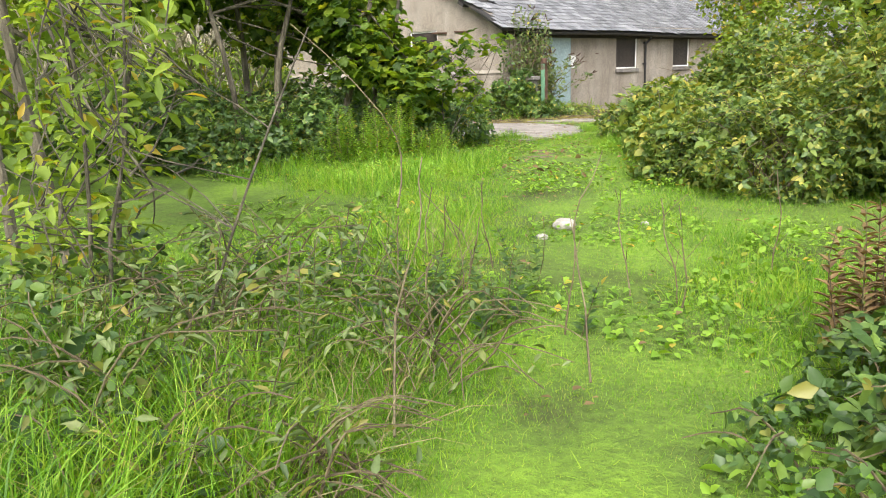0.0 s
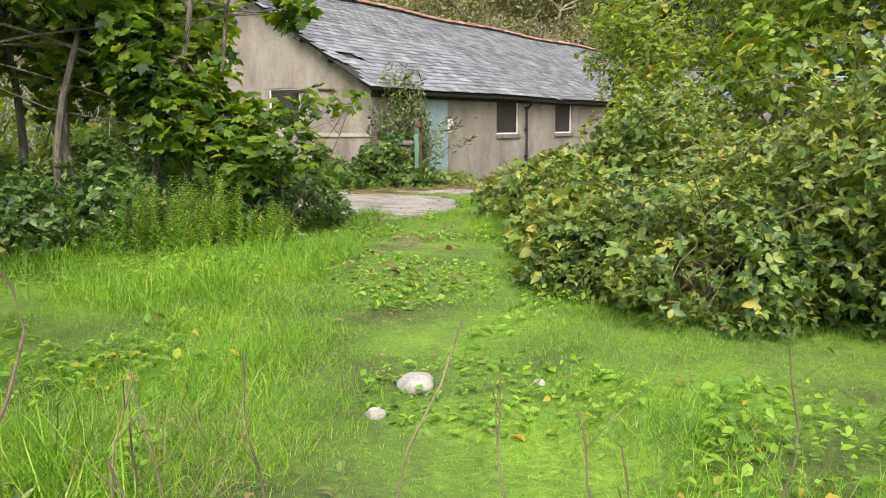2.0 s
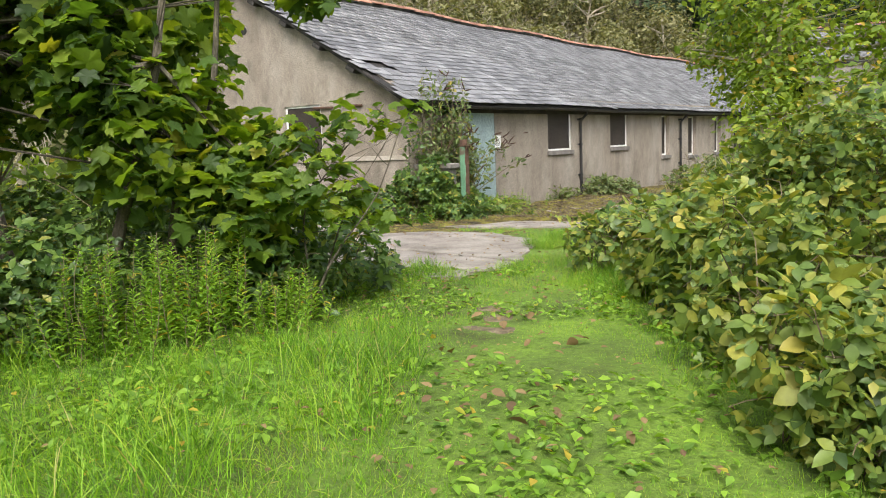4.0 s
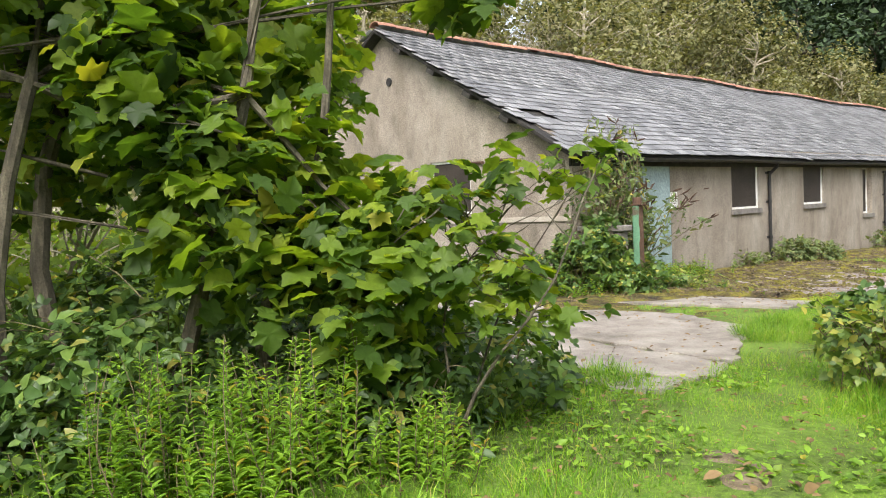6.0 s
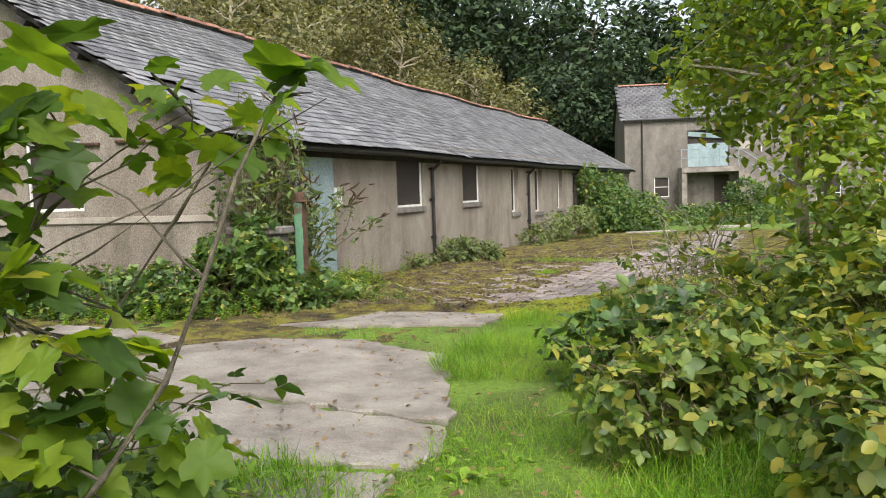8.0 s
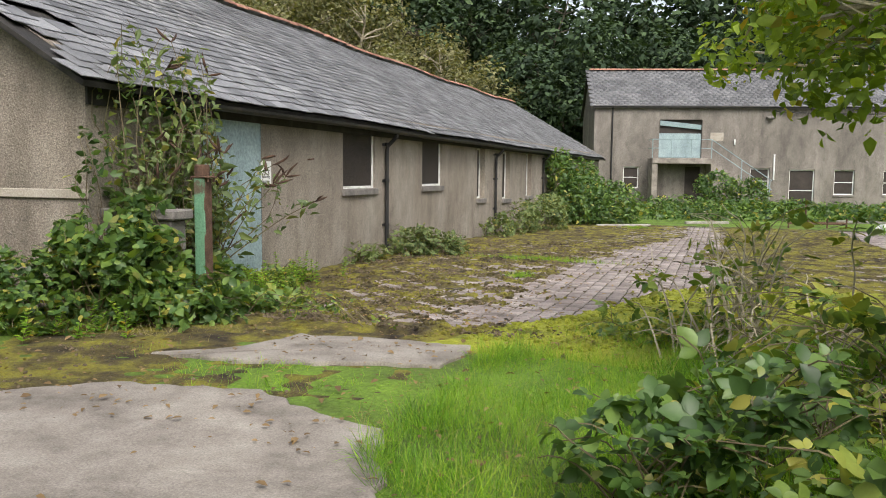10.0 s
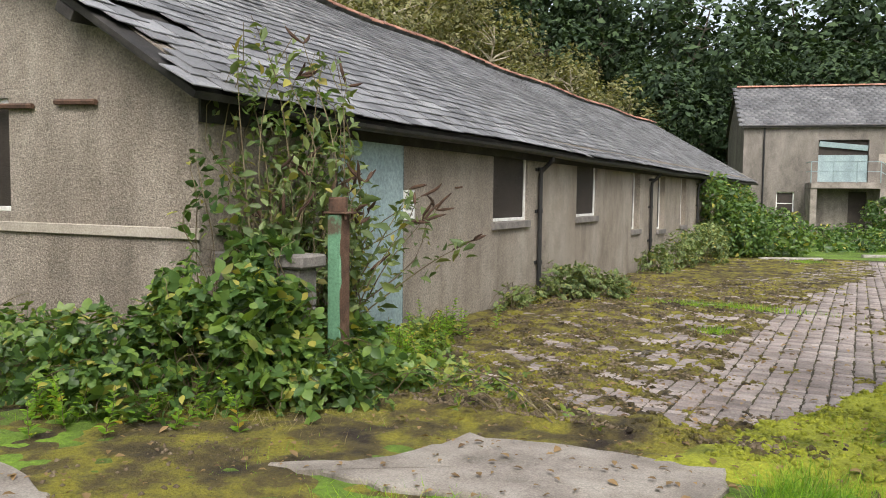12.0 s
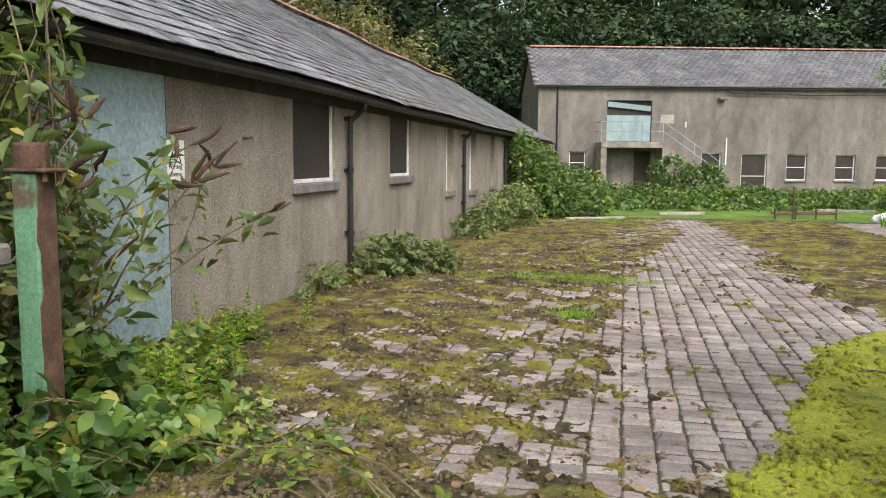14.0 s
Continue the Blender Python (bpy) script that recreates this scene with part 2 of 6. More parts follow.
RENDER_WALL = pebbledash("rendered_wall", (0.17, 0.14, 0.11), (0.28, 0.24, 0.2), (0.35, 0.31, 0.265))
HOUSE_WALL = pebbledash("house_render", (0.1, 0.09, 0.078), (0.185, 0.165, 0.145), (0.26, 0.235, 0.21))
BAND = mottled("cement_band", (0.25, 0.22, 0.18), (0.36, 0.32, 0.27), (0.42, 0.38, 0.33), 3, 50)
SLATE = mottled("slate", (0.105, 0.105, 0.11), (0.175, 0.175, 0.182), (0.245, 0.245, 0.25), 1.2, 40, 0.6, 0.3, per_piece=0.45)
SLATE_DARK = mottled("dark_slate", (0.075, 0.075, 0.08), (0.125, 0.125, 0.132), (0.18, 0.18, 0.185), 0.8, 30, 0.7, 0.3, per_piece=0.2)
RIDGE = mottled("ridge_tile_clay", (0.17, 0.085, 0.06), (0.31, 0.15, 0.1), (0.37, 0.23, 0.17), 2.5, 30, 0.85, 0.4, per_piece=0.4)
DARK_WOOD = mottled("dark_timber", (0.012, 0.011, 0.01), (0.025, 0.022, 0.02), (0.05, 0.045, 0.04), 4, 60, 0.8)
BLACK_IRON = mottled("black_iron", (0.008, 0.008, 0.009), (0.015, 0.015, 0.016), (0.05, 0.04, 0.035), 5, 60, 0.55)
WHITE_PAINT = mottled("white_paint", (0.5, 0.49, 0.46), (0.72, 0.72, 0.7), (0.8, 0.8, 0.78), 4, 40, 0.6, 0.15)
SILL = mottled("stone_sill", (0.10, 0.09, 0.085), (0.17, 0.155, 0.145), (0.24, 0.22, 0.2), 5, 60)
BOARD = mottled("brown_mesh_board", (0.018, 0.013, 0.010), (0.030, 0.022, 0.017), (0.042, 0.031, 0.025), 3, 300, 0.7, 0.6)
STEEL_BLUE = mottled("blue_grey_steel", (0.17, 0.23, 0.24), (0.25, 0.33, 0.345), (0.31, 0.39, 0.40), 1.6, 25, 0.55, 0.1, (0.3, 0.5, 0.75), stretch=(1, 1, 0.4))
CONCRETE = mottled("concrete", (0.13, 0.112, 0.095), (0.245, 0.217, 0.19), (0.34, 0.31, 0.272), 2.2, 90, 0.95, 0.5)
BRICK = mottled("paver_brick", (0.15, 0.12, 0.108), (0.245, 0.207, 0.19), (0.33, 0.29, 0.27), 1.3, 60, 0.85, 0.5, per_piece=0.35)
MOSS = mottled("moss_and_litter", (0.026, 0.017, 0.01), (0.095, 0.075, 0.022), (0.22, 0.2, 0.022), 2.4, 48, 1.0, 1.0, (0.34, 0.47, 0.6), distance=0.04)
LIME_MOSS = mottled("bright_moss", (0.10, 0.12, 0.015), (0.24, 0.26, 0.02), (0.34, 0.36, 0.03), 2.5, 45, 1.0, 1.0, (0.28, 0.45, 0.65), distance=0.03)
SOIL = mottled("soil_and_turf", (0.05, 0.055, 0.014), (0.095, 0.16, 0.016), (0.155, 0.26, 0.02), 0.9, 25, 1.0, 0.8, (0.3, 0.48, 0.66), distance=0.04)
LITTER = mottled("leaf_litter", (0.06, 0.045, 0.028), (0.14, 0.105, 0.066), (0.24, 0.19, 0.13), 8, 70, 1.0, 0.5)
JOINT = mottled("joint_dirt", (0.025, 0.02, 0.012), (0.05, 0.042, 0.022), (0.09, 0.085, 0.03), 3, 60, 1.0, 0.8)
BARK = mottled("bark", (0.04, 0.034, 0.025), (0.085, 0.073, 0.053), (0.17, 0.148, 0.108), 6, 60, 0.95, 0.6, stretch=(3, 3, 0.6))
PALE_TWIG = mottled("pale_twig", (0.24, 0.2, 0.14), (0.4, 0.35, 0.26), (0.52, 0.47, 0.36), 4, 60, 0.9, 0.3)
CANE = mottled("bramble_cane", (0.07, 0.05, 0.03), (0.13, 0.1, 0.055), (0.2, 0.18, 0.09), 5, 60, 0.8, 0.3)
RUST = mottled("rust", (0.045, 0.026, 0.018), (0.095, 0.05, 0.032), (0.15, 0.09, 0.06), 9, 70, 0.9, 0.5)
POST_GREEN = mottled("flaking_green_paint", (0.09, 0.07, 0.045), (0.10, 0.22, 0.13), (0.14, 0.29, 0.18), 3.5, 50, 0.7, 0.4, (0.38, 0.45, 0.7))
SEED = mottled("dry_seed_head", (0.03, 0.016, 0.01), (0.065, 0.035, 0.022), (0.12, 0.07, 0.045), 12, 80, 0.95, 0.4)
STONE = mottled("pale_stone", (0.2, 0.185, 0.16), (0.31, 0.29, 0.26), (0.42, 0.4, 0.36), 8, 80, 0.9, 0.4)

GRASS = leafy("grass_blades", [(0.06, 0.145, 0.01), (0.12, 0.27, 0.014), (0.21, 0.4, 0.02), (0.36, 0.46, 0.05)], 0.4, 0.55, 1.1, 0.04, (0.42, 0.36, 0.14))
SYC = leafy("sycamore_leaves", [(0.035, 0.07, 0.016), (0.085, 0.16, 0.022), (0.17, 0.26, 0.026), (0.3, 0.37, 0.035)], 0.58, 0.55, 0.9, 0.03, (0.34, 0.33, 0.04))
BRAMBLE = leafy("bramble_leaves", [(0.05, 0.095, 0.025), (0.11, 0.18, 0.035), (0.19, 0.26, 0.05), (0.34, 0.33, 0.06)], 0.36, 0.5, 1.1, 0.06, (0.42, 0.37, 0.07))
WEED = leafy("weed_leaves", [(0.1, 0.19, 0.025), (0.18, 0.33, 0.03), (0.28, 0.44, 0.045)], 0.42, 0.5, 1.2, 0.03)
IVY = leafy("ivy_leaves", [(0.03, 0.065, 0.018), (0.075, 0.145, 0.035), (0.17, 0.26, 0.05)], 0.33, 0.45, 1.2, 0.04, (0.4, 0.36, 0.08))
BUDDLEIA = leafy("buddleia_leaves", [(0.07, 0.11, 0.04), (0.135, 0.19, 0.065), (0.23, 0.28, 0.1)], 0.3, 0.55, 1.4, 0.05, (0.36, 0.3, 0.08))
FAR_OLIVE = leafy("far_olive_leaves", [(0.05, 0.06, 0.022), (0.13, 0.135, 0.055), (0.25, 0.235, 0.115), (0.19, 0.21, 0.075)], 0.35, 0.7, 0.35)
FAR_DARK = leafy("far_dark_leaves", [(0.01, 0.024, 0.01), (0.03, 0.06, 0.024), (0.075, 0.12, 0.045)], 0.2, 0.8, 0.4)
FAR_GREEN = leafy("far_green_leaves", [(0.09, 0.15, 0.02), (0.18, 0.27, 0.03), (0.31, 0.4, 0.045)], 0.48, 0.6, 0.5, 0.05)
BROWN_LEAF = leafy("dry_leaves", [(0.10, 0.06, 0.03), (0.2, 0.13, 0.06), (0.3, 0.2, 0.1)], 0.2, 0.8, 2)
DRY_GRASS = leafy("dead_grass", [(0.16, 0.12, 0.06), (0.26, 0.21, 0.11), (0.36, 0.31, 0.17)], 0.25, 0.8, 2)


# ---- ground ----
def spread(a, b, fine, lo, hi, steps=26):
    """Grid lines: fine between a and b, widening out to lo and hi."""
    inner = np.arange(a, b + 1e-6, fine)
    t = (np.arange(1, steps + 1) / steps) ** 2.2
    return np.concatenate([(a + (lo - a) * t)[::-1], inner, b + (hi - b) * t])


def sheet(name, xs, ys, height, smooth=True):
    gx, gy = np.meshgrid(xs, ys, indexing="ij")
    v = np.stack([gx, gy, height(gx, gy)], -1).reshape(-1, 3)
    i = np.arange(len(xs) * len(ys)).reshape(len(xs), len(ys))
    f = np.stack([i[:-1, :-1], i[1:, :-1], i[1:, 1:], i[:-1, 1:]], -1).reshape(-1, 4)
    return quick_mesh(name, v, f, smooth)


def lumps(gx, gy, scale, seed):
    """Cheap smooth noise, about -1 to 1, from a few turned sines."""
    r = np.random.default_rng(seed)
    out = 0
    for _ in range(6):
        a, k, p = r.uniform(0, 6.28), scale * r.uniform(0.6, 1.9), r.uniform(0, 6.28)
        out = out + np.sin(k * (gx * math.cos(a) + gy * math.sin(a)) + p)
    return out / 3.2


ground = part("ground", sheet("ground", spread(-6, 16, 0.2, -220, 220), spread(-22, 30, 0.2, -220, 260), lambda x, y: ground_z(x, y) - 0.05 * smooth01(0.2, 0.6, x) * smooth01(-0.9, -0.5, y) * smooth01(22, 20, y)), SOIL, None)
tagged(ground, "uneven turf and soil with moss", "ground", kind="structure")


# ---- long shed ----
SHED_Y0, SHED_Y1, SHED_W, EAVE, RIDGE_Z = -0.55, 34.0, 9.1, 2.42, 5.12


def wall_mesh(origin, along, inward, length, height, thick, holes):
    """A wall of real thickness with holes (u0, u1, v0, v1) through it."""
    o, a, b, up = Vector(origin), Vector(along), Vector(inward), Vector((0, 0, 1))
    us = sorted({0, length, *(h[0] for h in holes), *(h[1] for h in holes)})
    vs = sorted({0, height, *(h[2] for h in holes), *(h[3] for h in holes)})
    bm = bmesh.new()

    def solid(i, j):
        if not (0 <= i < len(us) - 1 and 0 <= j < len(vs) - 1):
            return False
        u, v = (us[i] + us[i + 1]) / 2, (vs[j] + vs[j + 1]) / 2
        return not any(h[0] < u < h[1] and h[2] < v < h[3] for h in holes)

    def quad(*corners):
        bm.faces.new([bm.verts.new(o + a * u + up * v + b * d) for u, v, d in corners])

    for i in range(len(us) - 1):
        for j in range(len(vs) - 1):
            if not solid(i, j):
                continue
            u0, u1, v0, v1 = us[i], us[i + 1], vs[j], vs[j + 1]
            quad((u0, v0, 0), (u1, v0, 0), (u1, v1, 0), (u0, v1, 0))
            quad((u0, v0, thick), (u0, v1, thick), (u1, v1, thick), (u1, v0, thick))
            for ok, c in ((solid(i - 1, j), ((u0, v0), (u0, v1))), (solid(i + 1, j), ((u1, v1), (u1, v0))), (solid(i, j - 1), ((u1, v0), (u0, v0))), (solid(i, j + 1), ((u0, v1), (u1, v1)))):
                if not ok:
                    (p, q), (r, s) = c
                    quad((p, q, 0), (r, s, 0), (r, s, thick), (p, q, thick))
    bmesh.ops.remove_doubles(bm, verts=bm.verts, dist=1e-4)
    bmesh.ops.recalc_face_normals(bm, faces=bm.faces)
    return bm


shed = thing("long_shed", "long low shed with grey-brown rendered walls and a slate roof", "shed")
DOOR = (1.26, 2.55, -0.06, 2.15)
WINDOWS = [(5.0, 6.27, 1.15, 2.24), (8.66, 9.86, 1.15, 2.24), (12.6, 13.3, 0.78, 2.06), (15.1, 15.95, 0.70, 2.04), (18.0, 18.75, 0.72, 2.06), (24.5, 25.5, 1.0, 2.05), (28.0, 29.0, 1.0, 2.05)]
_holes = [(a - SHED_Y0, b - SHED_Y0, c + 0.6, d + 0.6) for a, b, c, d in [DOOR] + WINDOWS]
part("wall", wall_mesh((0, SHED_Y0, -0.6), (0, 1, 0), (-1, 0, 0), SHED_Y1 - SHED_Y0, EAVE + 0.6, 0.24, _holes), RENDER_WALL, shed, "pebbledashed grey-brown wall with windows")
GABLE_WIN = (-3.34, -2.27, 1.33, 2.34)
part("wall", wall_mesh((-SHED_W, SHED_Y0, -0.6), (1, 0, 0), (0, 1, 0), SHED_W - 0.242, EAVE + 0.6, 0.24, [(GABLE_WIN[0] + SHED_W, GABLE_WIN[1] + SHED_W, GABLE_WIN[2] + 0.6, GABLE_WIN[3] + 0.6)]), RENDER_WALL, shed, "stained rendered gable wall")
part("wall", boxed(-0.242, -0.001, SHED_Y0 - 0.003, SHED_Y0 - 0.001, -0.6, EAVE), RENDER_WALL, shed)
part("wall", boxed(-SHED_W, -SHED_W + 0.24, SHED_Y0 + 0.242, SHED_Y1, -0.6, EAVE), RENDER_WALL, shed)
part("wall", boxed(-SHED_W + 0.242, -0.242, SHED_Y1 - 0.24, SHED_Y1, -0.6, EAVE), RENDER_WALL, shed)
for _y in (SHED_Y0, SHED_Y1 - 0.24):
    bm = bmesh.new()
    tri = [(-SHED_W, EAVE + 0.002), (0, EAVE + 0.002), (-SHED_W / 2, RIDGE_Z - 0.1)]
    f0 = [bm.verts.new((x, _y, z)) for x, z in tri]
    f1 = [bm.verts.new((x, _y + 0.24, z)) for x, z in tri]
    bm.faces.new(f0), bm.faces.new(f1[::-1])
    for k in range(3):
        bm.faces.new((f0[k], f1[k], f1[(k + 1) % 3], f0[(k + 1) % 3]))
    bmesh.ops.recalc_face_normals(bm, faces=bm.faces)
    part("gable", bm, RENDER_WALL, shed)
part("floor", boxed(-SHED_W + 0.25, -0.25, SHED_Y0 + 0.25, SHED_Y1 - 0.25, -0.2, -0.05), CONCRETE, shed)
part("string_course", boxed(-SHED_W, 0.02, SHED_Y0 - 0.03, SHED_Y0 - 0.004, 1.15, 1.24, 0.006), BAND, shed, "pale cement band along the gable")

# roof: deck, slates, ridge tiles
OVER, VERGE = 0.28, 0.28
RUN = SHED_W / 2 + OVER
SLOPE = math.atan2(RIDGE_Z - EAVE, SHED_W / 2)
EAVE_Z = RIDGE_Z - RUN * math.tan(SLOPE)
LONG = RUN / math.cos(SLOPE)


def sag(y):
    return -0.16 * math.sin(math.pi * min(1, max(0, (y - 2) / 40))) - 0.03 * math.sin(y * 0.9)


def roof_point(side, s, y, lift=0.0):
    """A point on the slope: s metres down from the ridge, side +1 towards the yard."""
    k = 1 - s / LONG
    return Vector((-SHED_W / 2 + side * (s * math.cos(SLOPE) + lift * math.sin(SLOPE)), y, RIDGE_Z - s * math.sin(SLOPE) + lift * math.cos(SLOPE) + sag(y) * (0.35 + 0.65 * k)))


roof = thing("roof", "grey slate roof with a red clay ridge, sagging and patched", "")
roof.parent = shed
Y_A, Y_B = SHED_Y0 - VERGE, SHED_Y1 + VERGE
for side in (1, -1):
    bm = bmesh.new()
    ys = np.linspace(Y_A + 0.02, Y_B - 0.02, 50)
    rows = [[bm.verts.new(roof_point(side, s, y, d)) for y in ys] for s, d in ((0.0, -0.03), (LONG - 0.03, -0.03), (LONG - 0.03, -0.09), (0.0, -0.09))]
    for r in range(4):
        a, b = rows[r], rows[(r + 1) % 4]
        for k in range(len(ys) - 1):
            bm.faces.new((a[k], a[k + 1], b[k + 1], b[k]))
    for k in (0, -1):
        bm.faces.new([rows[r][k] for r in range(4)])
    bmesh.ops.recalc_face_normals(bm, faces=bm.faces)
    part("deck", bm, DARK_WOOD, roof)
SLATE_W, EXPOSED = 0.31, 0.215
sl = bpy.data.meshes.new("slate")
bm = boxed(-SLATE_W / 2 + 0.003, SLATE_W / 2 - 0.003, -0.36, 0, 0, 0.009)
bm.to_mesh(sl), bm.free()
sl.materials.append(SLATE)
many = []
r2 = random.Random(3)
TEAR = {(17, 1), (17, 2), (18, 2), (18, 3), (21, 0), (22, 0), (20, 0)}
for side in (1, -1):
    courses = int(LONG / EXPOSED)
    for c in range(courses):
        s1 = LONG - c * EXPOSED
        row = courses - c
        for k in range(int((Y_B - Y_A) / SLATE_W) + 1):
            y = Y_A + (k + 0.5 * (c % 2)) * SLATE_W + 0.1
            if y > Y_B - 0.1:
                continue
            if side == 1 and (row - 2, k) in TEAR:
                continue
            p = roof_point(side, s1, y, 0.012 + r2.uniform(0, 0.006))
            q = roof_point(side, s1 - 0.3, y, -0.004)
            d = (p - q).normalized()
            slip = r2.gauss(0, 0.012) + (r2.uniform(0.03, 0.1) if r2.random() < 0.02 else 0)
            across = (roof_point(side, s1, y + 0.3, 0.012) - p).normalized()
            m = Matrix((across, -d, across.cross(-d))).transposed()
            if m.determinant() < 0 or (m @ Vector((0, 0, 1))).z < 0:
                m = Matrix((-across, -d, (-across).cross(-d))).transposed()
            m = m.to_4x4() @ pose(0, 0, 0, r2.gauss(0, 0.5), r2.gauss(0, 0.5), r2.gauss(0, 1.1) + (r2.uniform(-6, 6) if r2.random() < 0.03 else 0))
            m.translation = p + d * slip
            m = m @ pose(0, 0.36, 0)
            many.append((side, y, c, m))
near = [e for e in many if e[0] == 1 and e[1] < 6.2][:300]
for _, _, _, m in near:
    ob = new("slate", sl)
    ob.parent, ob.matrix_basis = roof, m
_taken = {id(e) for e in near}
rest = [e[3] for e in many if id(e) not in _taken]
tv = np.array([v.co for v in sl.vertices])
tf = np.array([list(p.vertices) for p in sl.polygons])
mats = np.array([[list(r) for r in m] for m in rest])
verts = np.einsum("nij,kj->nki", mats[:, :3, :3], tv) + mats[:, None, :3, 3]
tagged(part("slates", quick_mesh("slates", verts.reshape(-1, 3), (tf[None] + (np.arange(len(rest)) * len(tv))[:, None, None]).reshape(-1, 4)), SLATE, roof), kind="stuff")
# ridge tiles
bm = bmesh.new()
ring = []
for y in (-0.225, 0.225):
    for r in (0.15, 0.135):
        ring.append([bm.verts.new((math.sin(a) * r * 1.15, y, math.cos(a) * r - 0.07)) for a in np.linspace(-1.2, 1.2, 7)])
for a, b in ((0, 2), (3, 1), (1, 0), (2, 3)):
    for k in range(6):
        bm.faces.new((ring[a][k], ring[a][k + 1], ring[b][k + 1], ring[b][k]))
bmesh.ops.recalc_face_normals(bm, faces=bm.faces)
rt = bpy.data.meshes.new("ridge_tile")
bm.to_mesh(rt), bm.free()
rt.materials.append(RIDGE)
y = Y_A + 0.24
while y < Y_B - 0.2:
    ob = new("ridge_tile", rt)
    ob.parent = roof
    p = roof_point(1, 0, y)
    ob.matrix_basis = pose(p.x + r2.gauss(0, 0.008), y, p.z + 0.05, r2.gauss(0, 1), r2.gauss(0, 2), r2.gauss(0, 1.5))
    y += 0.456
# rafter and purlin ends under the verge
for side in (1, -1):
    for s in (0.85, 1.93, 3.0, 4.02):
        p = roof_point(side, s, SHED_Y0, -0.1)
        bm = boxed(-0.11, 0.11, -0.26, 0.02, -0.09, 0.0, 0.006)
        bm.transform(pose(*p, 0, side * math.degrees(SLOPE)))
        part("purlin_end", bm, DARK_WOOD, roof)
    bm = bmesh.new()
    a, b = roof_point(side, 0.02, Y_A + 0.03, -0.05), roof_point(side, LONG - 0.02, Y_A + 0.03, -0.05)
    tube(bm, [a, b], 0.028, 4)
    part("verge_board", bm, DARK_WOOD, roof)
# gutter, fascia, pipes
gx = roof_point(1, LONG, 0).x
part("fascia", boxed(0.003, 0.03, SHED_Y0, SHED_Y1, EAVE_Z - 0.20, EAVE_Z + 0.06), DARK_WOOD, shed)
bm = bmesh.new()
prev = None
for y in np.linspace(Y_A + 1.0, Y_B, 40):
    z = roof_point(1, LONG, y).z - 0.06
    cur = [bm.verts.new((gx - 0.02 + 0.058 * math.cos(a), y, z + 0.058 * math.sin(a))) for a in np.linspace(math.pi, 2 * math.pi, 7)]
    if prev:
        for k in range(6):
            bm.faces.new((prev[k], prev[k + 1], cur[k + 1], cur[k]))
    prev = cur
g = part("gutter", bm, BLACK_IRON, shed, "black half-round iron gutter")
g.modifiers.new("thick", "SOLIDIFY").thickness = 0.006


def downpipe(y, bottom):
    bm = bmesh.new()
    z = roof_point(1, LONG, y).z
    tube(bm, [(gx - 0.02, y, z - 0.1), (gx - 0.03, y, z - 0.17), (0.07, y, z - 0.34), (0.06, y, z - 0.42), (0.06, y, bottom)], 0.036, 10)
    p = part("downpipe", bm, BLACK_IRON, shed, "black cast-iron downpipe")
    for zz in (0.45, 1.25, 1.9):
        bm = bmesh.new()
        tube(bm, [(0.06, y, zz), (0.06, y, zz + 0.06)], 0.047, 10)
        box(bm, 0.0, 0.02, y - 0.08, y + 0.08, zz, zz + 0.05)
        part("pipe_bracket", bm, BLACK_IRON, p)


downpipe(6.68, -0.1)
downpipe(14.2, -0.2)
downpipe(20.4, -0.2)


def shed_window(a, b, c, d, deep=0.0):
    w = thing("window", "boarded window with a white painted frame", "")
    w.parent = shed
    f = part("frame", bpy.data.meshes.new("frame"), None, w)
    bm = bmesh.new()
    t = 0.045
    for y0, y1, z0, z1 in ((a, a + t, c, d), (b - t, b, c, d), (a + t, b - t, c, c + t), (a + t, b - t, d - t, d)):
        box(bm, -0.085 - deep, -0.03 - deep, y0 + 0.001, y1 - 0.001, z0 + 0.001, z1 - 0.001, 0.004)
    bm.to_mesh(f.data), bm.free()
    f.data.materials.append(WHITE_PAINT)
    part("board", boxed(-0.075 - deep, -0.055 - deep, a + t, b - t, c + t, d - t), BOARD, w, "dark brown mesh board over the pane")
    bm = boxed(-0.10, 0.055, a - 0.05, b + 0.05, c - 0.115, c - 0.002, 0.012)
    part("sill", bm, SILL, w, "grey stone sill")


for k, w in enumerate(WINDOWS):
    shed_window(*w, deep=0.0 if k < 2 else 0.1)
# gable window
gw = thing("window", "boarded gable window with a white frame", "")
gw.parent = shed
bm = bmesh.new()
x0, x1, z0, z1 = GABLE_WIN
for q in ((x0, x0 + 0.045, z0, z1), (x1 - 0.045, x1, z0, z1), (x0 + 0.045, x1 - 0.045, z0, z0 + 0.045), (x0 + 0.045, x1 - 0.045, z1 - 0.045, z1)):
    box(bm, q[0] + 0.001, q[1] - 0.001, SHED_Y0 + 0.03, SHED_Y0 + 0.085, q[2] + 0.001, q[3] - 0.001, 0.004)
part("frame", bm, WHITE_PAINT, gw)
part("board", boxed(x0 + 0.045, x1 - 0.045, SHED_Y0 + 0.05, SHED_Y0 + 0.07, z0 + 0.045, z1 - 0.045), BOARD, gw)
